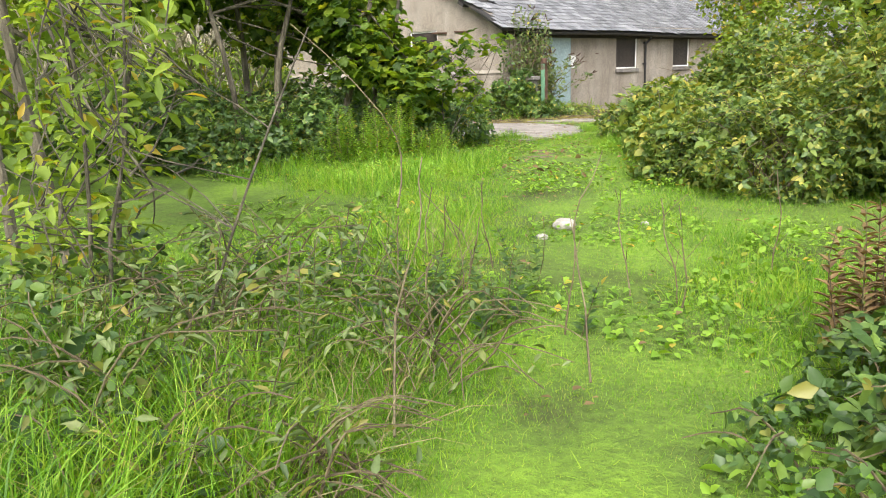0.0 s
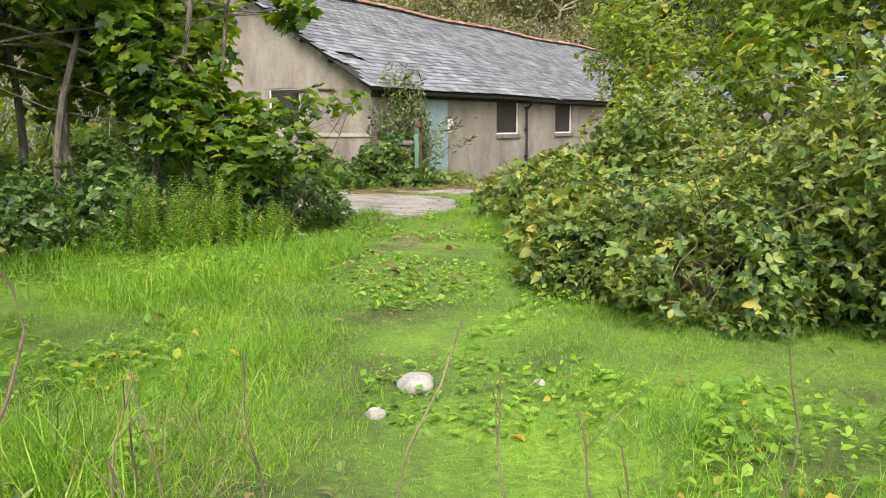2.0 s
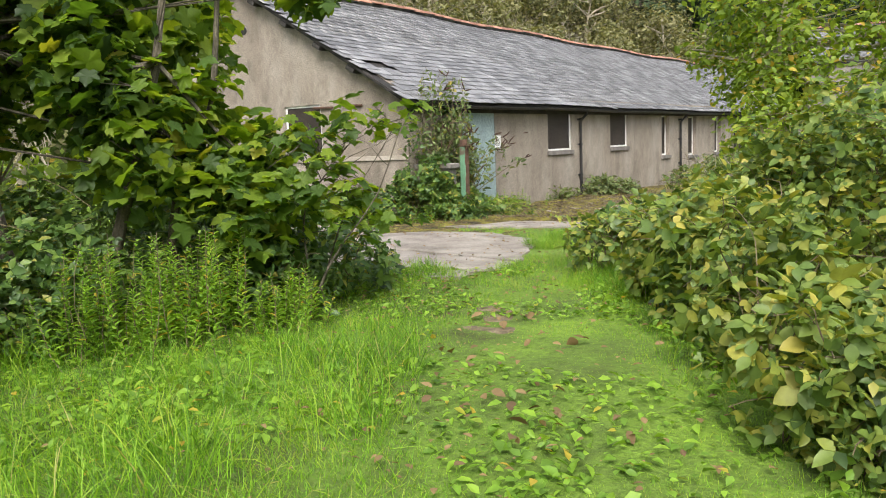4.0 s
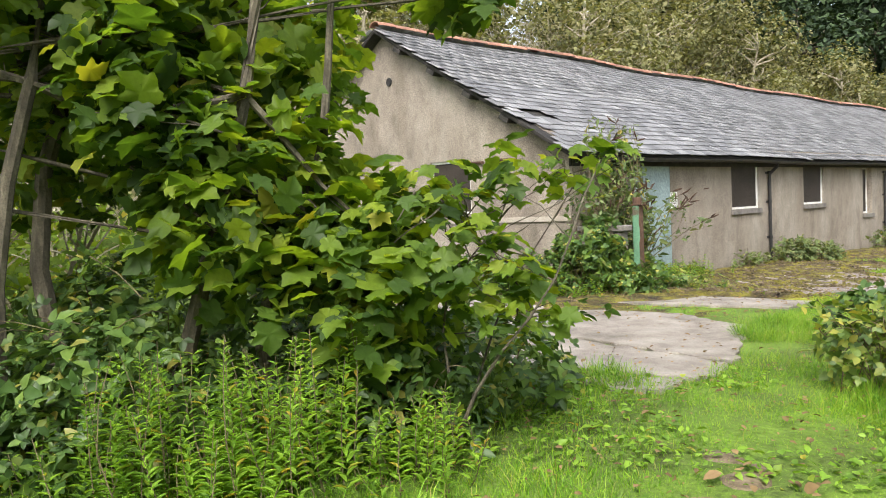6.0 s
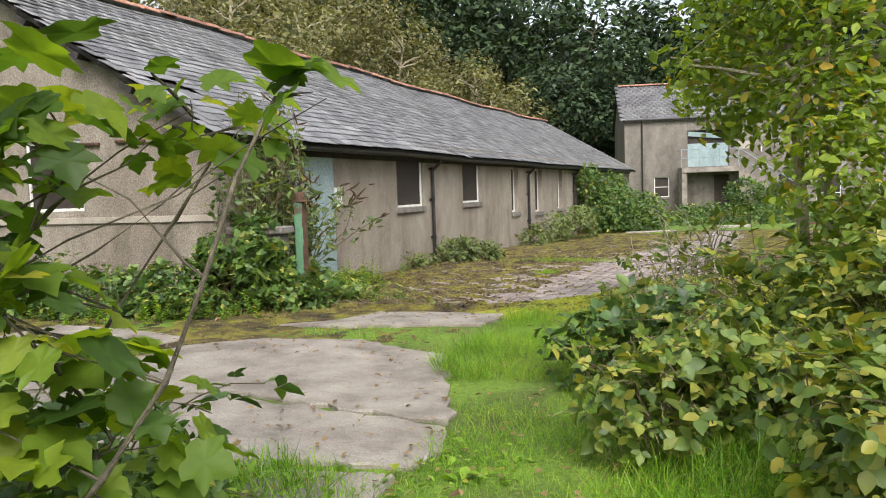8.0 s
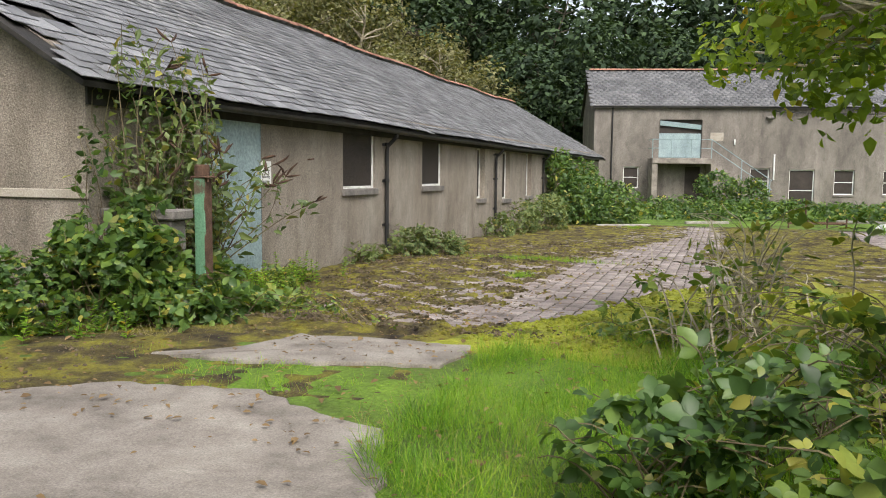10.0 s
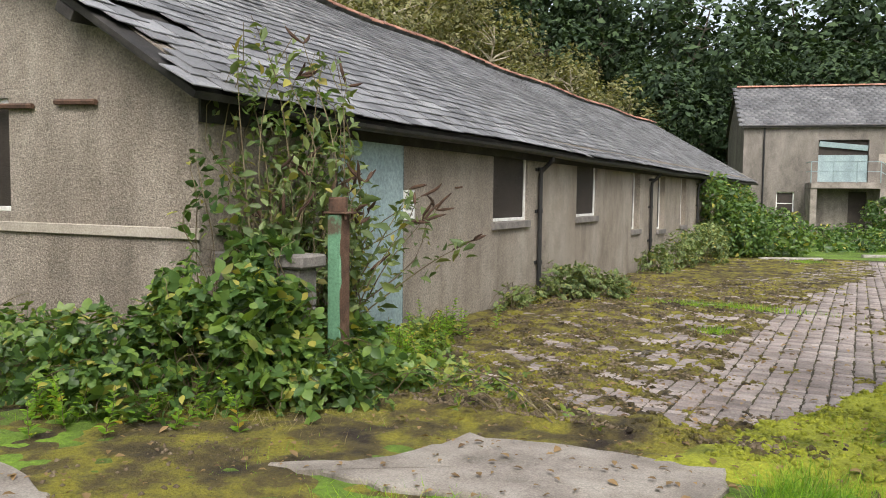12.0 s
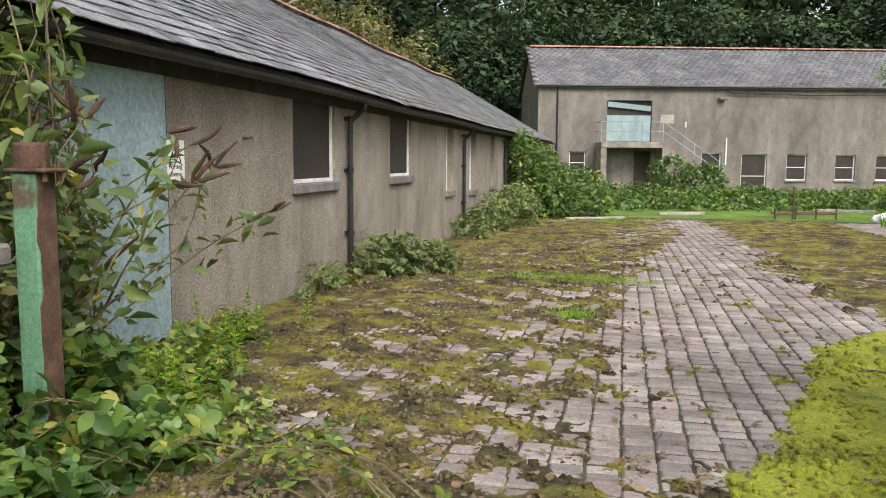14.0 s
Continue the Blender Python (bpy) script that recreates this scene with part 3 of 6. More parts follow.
# door
door = thing("door", "blue-grey sheet steel door, closed and scuffed", "")
door.parent = shed
bm = boxed(-0.06, 0.012, DOOR[0] + 0.03, DOOR[1] - 0.02, -0.04, DOOR[3] - 0.02, 0.004)
part("leaf", bm, STEEL_BLUE, door)
bm = bmesh.new()
for y0, y1, z0_, z1_ in ((DOOR[0] + 0.001, DOOR[0] + 0.03, 0, 2.13), (DOOR[1] - 0.02, DOOR[1] - 0.001, 0, 2.13), (DOOR[0] + 0.03, DOOR[1] - 0.02, 2.13, 2.149)):
    box(bm, -0.1, 0.004, y0, y1, z0_, z1_)
part("door_frame", bm, DARK_WOOD, door)
_dot = bpy.data.meshes.new("bolt")
bm = bmesh.new()
tube(bm, [(0.011, 0, 0), (0.018, 0, 0)], 0.012, 8)
bm.to_mesh(_dot), bm.free()
_dot.materials.append(STEEL_BLUE)
for y in np.linspace(DOOR[0] + 0.08, DOOR[1] - 0.07, 6):
    for z in (0.3, 1.05, 2.08):
        ob = new("bolt", _dot)
        ob.parent, ob.location = door, (0, y, z)

# ---- house across the yard ----
BB = Matrix.Translation((-0.89, 38.2, 0)) @ Matrix.Rotation(radians(14.5), 4, "Z")
house = thing("stone_house", "two-storey grey-brown rendered building with a slate roof", "house")
house.matrix_basis = BB
HL, HE, HR, HD = 34.0, 5.27, 7.5, 6.5
BW = [(1.64, 2.5, 0.68, 1.86), (8.5, 9.55, 0.44, 1.83), (10.6, 11.95, -0.5, 1.78), (12.97, 14.05, 0.43, 1.78), (15.54, 16.6, 0.45, 1.76), (17.7, 18.8, 0.45, 1.76), (20.3, 21.3, 0.45, 1.76), (23, 24, 0.45, 1.76), (3.54, 5.85, 2.35, 4.45), (5.0, 5.85, -0.5, 1.9)]
part("wall", wall_mesh((0, 0, -1.0), (1, 0, 0), (0, 1, 0), HL, HE + 1.0, 0.35, [(a, b, c + 1, d + 1) for a, b, c, d in BW]), HOUSE_WALL, house, "weathered rendered front wall")
part("wall", boxed(0, 0.35, 0.352, HD, -1, HE), HOUSE_WALL, house)
part("wall", boxed(HL - 0.35, HL, 0.352, HD, -1, HE), HOUSE_WALL, house)
part("wall", boxed(0.352, HL - 0.352, HD - 0.35, HD, -1, HE), HOUSE_WALL, house)
for gxx in (0.001, HL - 0.351):
    bm = bmesh.new()
    tri = [(0.0, HE + 0.002), (HD, HE + 0.002), (HD / 2, HR - 0.08)]
    f0 = [bm.verts.new((gxx, y, z)) for y, z in tri]
    f1 = [bm.verts.new((gxx + 0.35, y, z)) for y, z in tri]
    bm.faces.new(f0), bm.faces.new(f1[::-1])
    for k in range(3):
        bm.faces.new((f0[k], f1[k], f1[(k + 1) % 3], f0[(k + 1) % 3]))
    bmesh.ops.recalc_face_normals(bm, faces=bm.faces)
    part("gable", bm, HOUSE_WALL, house)
hroof = thing("roof", "weathered slate roof with a red ridge", "")
hroof.parent = house
hs = math.atan2(HR - HE, HD / 2)
hl = (HD / 2 + 0.2) / math.cos(hs)
for side in (-1, 1):
    bm = bmesh.new()
    v = []
    for s, dz in ((0, 0), (hl, 0), (hl, -0.08), (0, -0.08)):
        v.append([bm.verts.new((x, HD / 2 + side * s * math.cos(hs), HR - s * math.sin(hs) + dz)) for x in (-0.15, HL + 0.15)])
    for k in range(4):
        bm.faces.new((v[k][0], v[k][1], v[(k + 1) % 4][1], v[(k + 1) % 4][0]))
    bm.faces.new([q[0] for q in v]), bm.faces.new([q[1] for q in v])
    bmesh.ops.recalc_face_normals(bm, faces=bm.faces)
    part("deck", bm, DARK_WOOD, hroof)
hm = []
for c in range(int(hl / 0.24)):
    s1 = hl - c * 0.24
    for k in range(int((HL + 0.2) / 0.34)):
        x = -0.1 + (k + 0.5 * (c % 2)) * 0.34
        m = pose(x, HD / 2 - s1 * math.cos(hs), HR - s1 * math.sin(hs) + 0.012 + r2.uniform(0, 0.003), math.degrees(hs) - 2.2, 0, r2.gauss(0, 0.4))
        hm.append(m @ pose(0, 0.36, 0))
mats = np.array([[list(r) for r in m] for m in hm])
verts = np.einsum("nij,kj->nki", mats[:, :3, :3], tv * [1.08, 1, 1]) + mats[:, None, :3, 3]
tagged(part("slates", quick_mesh("slates", verts.reshape(-1, 3), (tf[None] + (np.arange(len(hm)) * len(tv))[:, None, None]).reshape(-1, 4)), SLATE_DARK, hroof), kind="stuff")
for k in range(int(HL / 0.456)):
    ob = new("ridge_tile", rt)
    ob.parent, ob.matrix_basis = hroof, pose(0.2 + 0.456 * k, HD / 2, HR + 0.03, 0, 0, 90)
part("gutter", tube(bmesh.new(), [(-0.1, -0.19, HE - 0.12), (HL + 0.1, -0.19, HE - 0.12)], 0.05, 8), BLACK_IRON, house)
part("downpipe", tube(bmesh.new(), [(0.98, -0.06, HE - 0.15), (0.98, -0.06, -0.6)], 0.045, 8), BLACK_IRON, house)
for a, b, c, d in BW[:8]:
    w = thing("window", "dark window opening with a worn white frame", "")
    w.parent = house
    bm = bmesh.new()
    for q in ((a, a + 0.06, c, d), (b - 0.06, b, c, d), (a + 0.06, b - 0.06, d - 0.06, d), (a + 0.06, b - 0.06, c, c + 0.06), (a + 0.06, b - 0.06, (c + d) / 2 - 0.02, (c + d) / 2 + 0.02)):
        box(bm, q[0] + 0.001, q[1] - 0.001, 0.1, 0.17, q[2] + 0.001, q[3] - 0.001)
    part("frame", bm, WHITE_PAINT, w)
    part("pane", boxed(a + 0.06, b - 0.06, 0.13, 0.14, c + 0.06, d - 0.06), BOARD, w)
    part("sill", boxed(a - 0.05, b + 0.05, -0.06, 0.08, c - 0.1, c - 0.003, 0.01), SILL, w)

# upper doorway, landing, steps and rails
bd = thing("door", "pale blue sheeted upper doorway with a torn top", "")
bd.parent = house
part("leaf", boxed(3.56, 5.83, 0.1, 0.14, 2.37, 3.7, 0.004), STEEL_BLUE, bd)
part("torn_sheet", (lambda b: (b.transform(pose(4.7, 0.06, 4.15, 8, 6, 0)), b)[1])(boxed(-1.12, 1.12, -0.015, 0.015, -0.13, 0.13, 0.004)), STEEL_BLUE, bd, "pale torn sheet hanging across the top")
part("dark_board", boxed(3.56, 5.83, 0.2, 0.24, 2.37, 4.44), BOARD, bd)
part("door_leaf", boxed(5.02, 5.83, 0.12, 0.16, -0.5, 1.88), BOARD, house)
part("landing", boxed(3.0, 6.1, -1.25, -0.002, 2.02, 2.32, 0.02), CONCRETE, house, "stained concrete landing")
part("pier", boxed(3.0, 3.3, -1.2, -0.003, -0.7, 2.018, 0.02), CONCRETE, house)
bm = bmesh.new()
for k in range(11):
    box(bm, 6.1 + 0.29 * k, 6.1 + 0.29 * (k + 1) - 0.001, -1.2, -0.01, -0.7, 2.3 - 0.2 * (k + 1))
part("stair", bm, CONCRETE, house, "brick and concrete outside stair, overgrown")


def rail(points, r=0.022, mat=None):
    part("rail", tube(bmesh.new(), points, r, 6), mat or STEEL_BLUE, house)


for zz in (2.85, 3.32):
    rail([(3.0, -0.05, zz), (3.0, -1.2, zz), (6.1, -1.2, zz), (9.3, -1.2, zz - 2.15)])
for xx in (3.0, 4.0, 5.05, 6.1, 7.7, 9.2):
    base = 2.3 if xx < 6.2 else 2.3 - (xx - 6.1) * 0.69
    part("rail_post", tube(bmesh.new(), [(xx, -1.2, base), (xx, -1.2, base + 1.03)], 0.024, 6), STEEL_BLUE, house)
part("cable", tube(bmesh.new(), [(9.6, -0.12, HE - 0.3), (10.0, -0.12, HE - 0.42), (14, -0.12, HE - 0.5), (20, -0.12, HE - 0.42), (30, -0.12, HE - 0.45)], 0.035, 6), BLACK_IRON, house, "sagging black cable under the eaves")
wl = part("wall_lamp", boxed(-0.2, 0.2, -0.3, 0.0, -0.05, 0.07, 0.02), SILL, house)
wl.location = (9.43, 0, 4.55)
for xx, zz, hh in ((7.6, 3.1, 0.3), (9.75, 1.2, 1.4)):
    part("pipe", tube(bmesh.new(), [(xx, -0.05, zz), (xx, -0.05, zz + hh)], 0.04, 6), WHITE_PAINT, house)
part("patch", boxed(6.3, 7.0, -0.012, -0.002, 3.3, 3.75), BAND, house)


# ---- yard: setts, moss, slabs ----
def yard_line(y):
    """The x where the mossy strip before the shed gives way to clean setts."""
    return 3.33 + 0.006 * np.clip(y, 0, 16) ** 2


def lime_edge(y):
    """The x where the bright moss carpet meets the setts."""
    return np.interp(y, [-1, 0.4, 1.5, 2.8, 3.7, 4.15, 5.4], [3.2, 3.75, 4.12, 4.58, 4.62, 5.25, 6.1])


yard = part("yard_floor", sheet("yard_floor", np.arange(0.06, 12.05, 0.2), np.arange(-0.55, 23, 0.2), lambda x, y: ground_z(x, y) + 0.008 - 0.06 * smooth01(0.35, -0.2, y)), JOINT, None)
tagged(yard, "worn sett paving with moss in its joints", "paving", kind="structure")
SETT_X, SETT_Y = 0.168, 0.128
bm = bmesh.new()
hx, hy = SETT_X / 2 - 0.006, SETT_Y / 2 - 0.014
low = [bm.verts.new((sx * hx, sy * hy, -0.06)) for sx, sy in ((-1, -1), (1, -1), (1, 1), (-1, 1))]
mid = [bm.verts.new((sx * hx, sy * hy, -0.012)) for sx, sy in ((-1, -1), (1, -1), (1, 1), (-1, 1))]
top = [bm.verts.new((sx * (hx - 0.011), sy * (hy - 0.011), 0)) for sx, sy in ((-1, -1), (1, -1), (1, 1), (-1, 1))]
for a, b in ((low, mid), (mid, top)):
    for k in range(4):
        bm.faces.new((a[k], a[(k + 1) % 4], b[(k + 1) % 4], b[k]))
bm.faces.new(top)
sett = bpy.data.meshes.new("sett")
bm.to_mesh(sett), bm.free()
sett.materials.append(BRICK)
tops, turns_, first = [], [], 0
r3 = random.Random(11)
cols = int((11.6 - 0.4) / SETT_X)
for i in range(cols):
    x = 0.4 + i * SETT_X
    off = r3.gauss(0, 0.012) + 0.012 * math.sin(i * 0.8)
    for j in range(int(22.6 / SETT_Y)):
        y = -0.35 + j * SETT_Y + off
        edge = float(lime_edge(y)) + 0.55 if y < 5 else 12
        if x > edge or y < 0.0 or (y < 0.5 and x < 1.9 - y):
            continue
        m = pose(x + r3.gauss(0, 0.004), y + r3.gauss(0, 0.005), gz(x, y) + 0.02 + r3.gauss(0, 0.003), r3.gauss(0, 0.9), r3.gauss(0, 0.9), r3.gauss(0, 1.8))
        if 2.75 < x < 4.0 and 0.2 < y < 6 and first < 300:
            ob = new("sett", sett)
            ob.parent, ob.matrix_basis = yard, m
            first += 1
        else:
            tops.append(m)
mats = np.array([[list(r) for r in m] for m in tops])
stv = np.array([v.co for v in sett.vertices])
stf = np.array([list(p.vertices) for p in sett.polygons])
verts = np.einsum("nij,kj->nki", mats[:, :3, :3], stv) + mats[:, None, :3, 3]
tagged(part("setts", quick_mesh("setts", verts.reshape(-1, 3), (stf[None] + (np.arange(len(tops)) * len(stv))[:, None, None]).reshape(-1, 4)), BRICK, yard), kind="stuff")


def moss_height(x, y):
    d = yard_line(y) + 0.16 * lumps(x, y, 3.2, 12) - x
    cover = np.where(d > 0, 0.1 + 0.2 * smooth01(0, 0.15, d) + 0.3 * smooth01(0.5, 2.6, d), -0.62 + 1.25 * smooth01(5.2, 6.3, x + 0.3 * lumps(x, y, 1.5, 13)))
    cover = cover + 0.3 * smooth01(1.0, 0.3, x) + 1.2 * smooth01(0.45, -0.1, y + 0.22 * lumps(x, y, 3.0, 41))
    lump = 0.5 * lumps(x, y, 2.6, 1) + 1.0 * lumps(x, y, 9.0, 2) + 0.8 * lumps(x, y * 1.4, 24.0, 3) + 0.5 * lumps(x, y, 55.0, 6)
    return ground_z(x, y) + 0.012 - 0.09 * smooth01(-0.3, -0.6, y) + np.clip(0.034 * (cover + lump * 0.55), -0.045, 0.045)


tagged(part("moss", sheet("moss", np.arange(0.02, 9.5, 0.035), np.arange(-0.6, 22.4, 0.05), moss_height), MOSS, None), "patchy brown and yellow moss over the setts", "moss", kind="stuff")


def lime_height(x, y):
    edge = lime_edge(y) + 0.1 * lumps(x, y, 3.5, 8) + 0.07 * lumps(x, y, 11, 18)
    inside = np.minimum(smooth01(-0.02, 0.35, x - edge), smooth01(5.2, 4.6, y + 0.3 * lumps(x, y, 2, 9)))
    inside = np.minimum(inside, smooth01(-1.0, -0.5, y + 0.2 * lumps(x, y, 3, 4)))
    return ground_z(x, y) - 0.07 + 0.115 * inside + (0.01 * lumps(x, y, 14, 5) + 0.008 * lumps(x, y, 40, 7)) * inside


tagged(part("moss", sheet("moss", np.arange(2.9, 11, 0.06), np.arange(-2, 5.6, 0.06), lime_height), LIME_MOSS, None), "bright yellow-green moss carpet beside the setts", "moss", kind="stuff")


def slab(outline, label, thick=0.12, lift=0.032, seed=1):
    """A worn concrete slab with a ragged rim and rounded edge."""
    r = random.Random(seed)
    pts = []
    for (x0, y0), (x1, y1) in zip(outline, outline[1:] + outline[:1]):
        n = max(2, int(math.hypot(x1 - x0, y1 - y0) / 0.12))
        for k in range(n):
            t = k / n
            pts.append((x0 + (x1 - x0) * t + r.gauss(0, 0.022), y0 + (y1 - y0) * t + r.gauss(0, 0.022)))
    cx, cy = sum(p[0] for p in pts) / len(pts), sum(p[1] for p in pts) / len(pts)
    bm = bmesh.new()
    rings = []
    for k, z in ((1.0, -thick), (1.0, -0.012), (0.988, 0.0), (0.75, 0.003), (0.5, 0.005), (0.25, 0.004)):
        rings.append([bm.verts.new((cx + (x - cx) * k, cy + (y - cy) * k, gz(cx + (x - cx) * k, cy + (y - cy) * k) + lift + z + r.gauss(0, 0.0015))) for x, y in pts])
    for a, b in zip(rings, rings[1:]):
        for k in range(len(pts)):
            bm.faces.new((a[k], a[(k + 1) % len(pts)], b[(k + 1) % len(pts)], b[k]))
    bm.faces.new(rings[-1])
    bmesh.ops.recalc_face_normals(bm, faces=bm.faces)
    ob = part("concrete_slab", bm, CONCRETE, None)
    return tagged(ob, label, "concrete slab", "slabs before the shed")


slab([(1.2, -4.9), (1.5, -3.3), (1.65, -3.05), (2.05, -2.6), (3.05, -2.42), (3.4, -2.6), (4.05, -2.85), (4.32, -3.35), (4.62, -4.15), (4.88, -4.75), (3.2, -4.5)], "cracked grey concrete slab with leaf litter on it", seed=1)
slab([(1.25, -4.98), (3.2, -4.58), (4.88, -4.83), (5.02, -5.25), (4.97, -5.6), (4.2, -5.72), (2.6, -5.66), (1.5, -5.6)], "cracked grey concrete slab half under leaves", seed=2)
slab([(4.3, -5.85), (4.95, -5.75), (5.05, -6.1), (4.8, -6.25), (4.35, -6.15)], "broken corner of pale concrete in the grass", seed=3)
slab([(1.7, -1.8), (2.25, -1.38), (2.44, -0.8), (3.2, -0.69), (3.92, -0.68), (3.96, -1.1), (3.9, -1.42), (2.8, -1.73)], "worn concrete slab at the edge of the yard", seed=4)
slab([(-0.9, -2.3), (0.6, -2.5), (1.25, -2.78), (0.95, -3.6), (-0.9, -3.7)], "old concrete slab edged with weeds", seed=5)


def boulder(x, y, size, label, flat=0.6, seed=1):
    bm = bmesh.new()
    bmesh.ops.create_icosphere(bm, subdivisions=3, radius=size)
    for v in bm.verts:
        v.co *= 1 + 0.22 * noise.noise(v.co / size * 1.3 + Vector((seed, 0, 0)))
        v.co.z *= flat
    for f in bm.faces:
        f.smooth = True
    ob = part("stone", bm, STONE, None)
    ob.location = (x, y, gz(x, y) + size * flat * 0.45)
    tagged(ob, label, "stone")


boulder(9.43, -11.53, 0.105, "pale rounded stone lying in the grass", seed=2)
boulder(9.5, -11.95, 0.05, "small pale stone beside the path", seed=5)
boulder(10.0, -11.2, 0.035, "tiny pale stone in the grass", seed=7)


# ---- post, low wall, sign and yard things ----
def green_post(x, y, h):
    p = thing("gate_post", "steel gate post with flaking green paint and rusty cap", "gate post", at=(x, y, gz(x, y) - 0.05))
    part("shaft", boxed(-0.06, 0.06, -0.06, 0.06, 0, h - 0.13, 0.008), POST_GREEN, p)
    r, top = random.Random(4), h - 0.135
    zs = [top * k / 24 for k in range(25)]
    rim = [(-0.0625 + 0.03 * r.random() ** 2, z) for z in zs]
    bm = bmesh.new()
    near_, far_ = [bm.verts.new((0.064, y, z)) for y, z in rim], [bm.verts.new((0.064, 0.0615, z)) for z in zs]
    back_, deep_ = [bm.verts.new((0.058, y, z)) for y, z in rim], [bm.verts.new((0.058, 0.0615, z)) for z in zs]
    for a, b in ((near_, far_), (back_, near_), (far_, deep_)):
        for k in range(24):
            bm.faces.new((a[k], b[k], b[k + 1], a[k + 1]))
    part("rust_face", bm, RUST, p, "side of the post with its paint flaked off to rust")
    part("collar", tube(bmesh.new(), [(0, 0, h - 0.11), (0, 0, h - 0.015), (0, 0, h)], [0.074, 0.074, 0.068], 14), RUST, p, "rusty collar")
    part("flange", boxed(-0.085, 0.125, -0.075, 0.075, h - 0.13, h - 0.112, 0.005), RUST, p)
    for side in (-1, 1):
        part("bolt", tube(bmesh.new(), [(0.1, side * 0.045, h - 0.17), (0.1, side * 0.045, h - 0.085)], 0.011, 6), RUST, p)


green_post(0.95, -0.06, 1.53)
lw = thing("low_wall", "low weathered block wall beside the shed corner", "wall")
for k, (z0, z1) in enumerate(((-0.1, 0.32), (0.322, 0.66), (0.662, 0.96))):
    for j in range(2):
        part("block", boxed(0.06 + 0.4 * j, 0.455 + 0.4 * j, -0.42, -0.2, z0, z1 - 0.004, 0.012), SILL, lw)
part("coping", boxed(0.05, 0.92, -0.47, -0.16, 0.962, 1.06, 0.015), SILL, lw, "mossy coping")

sign = thing("warning_sign", "white plastic asbestos warning sign with a black triangle", "sign")
SY0, SY1, SZ0, SZ1 = 2.51, 2.79, 1.235, 1.565
part("plate", boxed(0.002, 0.008, SY0, SY1, SZ0, SZ1), WHITE_PAINT, sign)
ink, _, _, _b = material("black_ink")
_b.inputs["Base Color"].default_value, _b.inputs["Roughness"].default_value = (0.03, 0.03, 0.03, 1), 0.6
tri = [((SY0 + SY1) / 2 + 0.095 * math.sin(a), SZ1 - 0.125 + 0.095 * math.cos(a)) for a in (0, 2.094, 4.189)]
bm = bmesh.new()
for (a, b), (c, d) in zip(tri, tri[1:] + tri[:1]):
    tube(bm, [(0.009, a, b), (0.009, c, d)], 0.006, 4)
box(bm, 0.008, 0.011, (SY0 + SY1) / 2 - 0.006, (SY0 + SY1) / 2 + 0.006, SZ1 - 0.13, SZ1 - 0.075)
box(bm, 0.008, 0.011, (SY0 + SY1) / 2 - 0.006, (SY0 + SY1) / 2 + 0.006, SZ1 - 0.155, SZ1 - 0.14)
part("triangle", bm, ink, sign)
for text, z, size in (("Warning", SZ1 - 0.225, 0.055), ("asbestos", SZ1 - 0.285, 0.055)):
    curve = bpy.data.curves.new("text", "FONT")
    curve.body, curve.size, curve.align_x, curve.extrude = text, size, "CENTER", 0.001
    tmp = bpy.data.objects.new("text", curve)
    scene.collection.objects.link(tmp)
    me = bpy.data.meshes.new_from_object(tmp.evaluated_get(bpy.context.evaluated_depsgraph_get()))
    bpy.data.objects.remove(tmp)
    me.materials.clear()
    ob = part("lettering", me, ink, sign)
    ob.matrix_basis = Matrix.Translation((0.0095, (SY0 + SY1) / 2, z)) @ Matrix(((0, 0, 1, 0), (1, 0, 0, 0), (0, 1, 0, 0), (0, 0, 0, 1)))

hook = part("wall_hook", tube(bmesh.new(), [(0, 3.83, 1.61), (0.05, 3.83, 1.61), (0.06, 3.9, 1.62)], 0.012, 6), RUST, shed)
for x0, x1 in ((-1.6, -1.1), (-2.45, -1.9)):
    part("iron_bar", tube(bmesh.new(), [(x0, SHED_Y0 - 0.03, 2.27), (x1, SHED_Y0 - 0.03, 2.25)], 0.025, 6), RUST, shed, "rusty iron bar fixed on the gable")
# no hole is cut: a black disc on the gable paints the vent's dark inside
part("vent_hole_disc", tube(bmesh.new(), [(-4.45, SHED_Y0 - 0.004, 4.06), (-4.45, SHED_Y0 - 0.02, 4.06)], 0.085, 14), BLACK_IRON, shed, "flat black disc standing in for the shade inside a round vent hole")


def plank(x0, y0, x1, y1, w, label, name="plank"):
    bm = boxed(-math.hypot(x1 - x0, y1 - y0) / 2, math.hypot(x1 - x0, y1 - y0) / 2, -w / 2, w / 2, 0, 0.1, 0.015)
    ob = part(name, bm, STONE, None)
    mx, my = (x0 + x1) / 2, (y0 + y1) / 2
    ob.matrix_basis = pose(mx, my, gz(mx, my) - 0.01, 0, 0, math.degrees(math.atan2(y1 - y0, x1 - x0)))
    tagged(ob, label, "kerb stone", "kerbs across the yard")


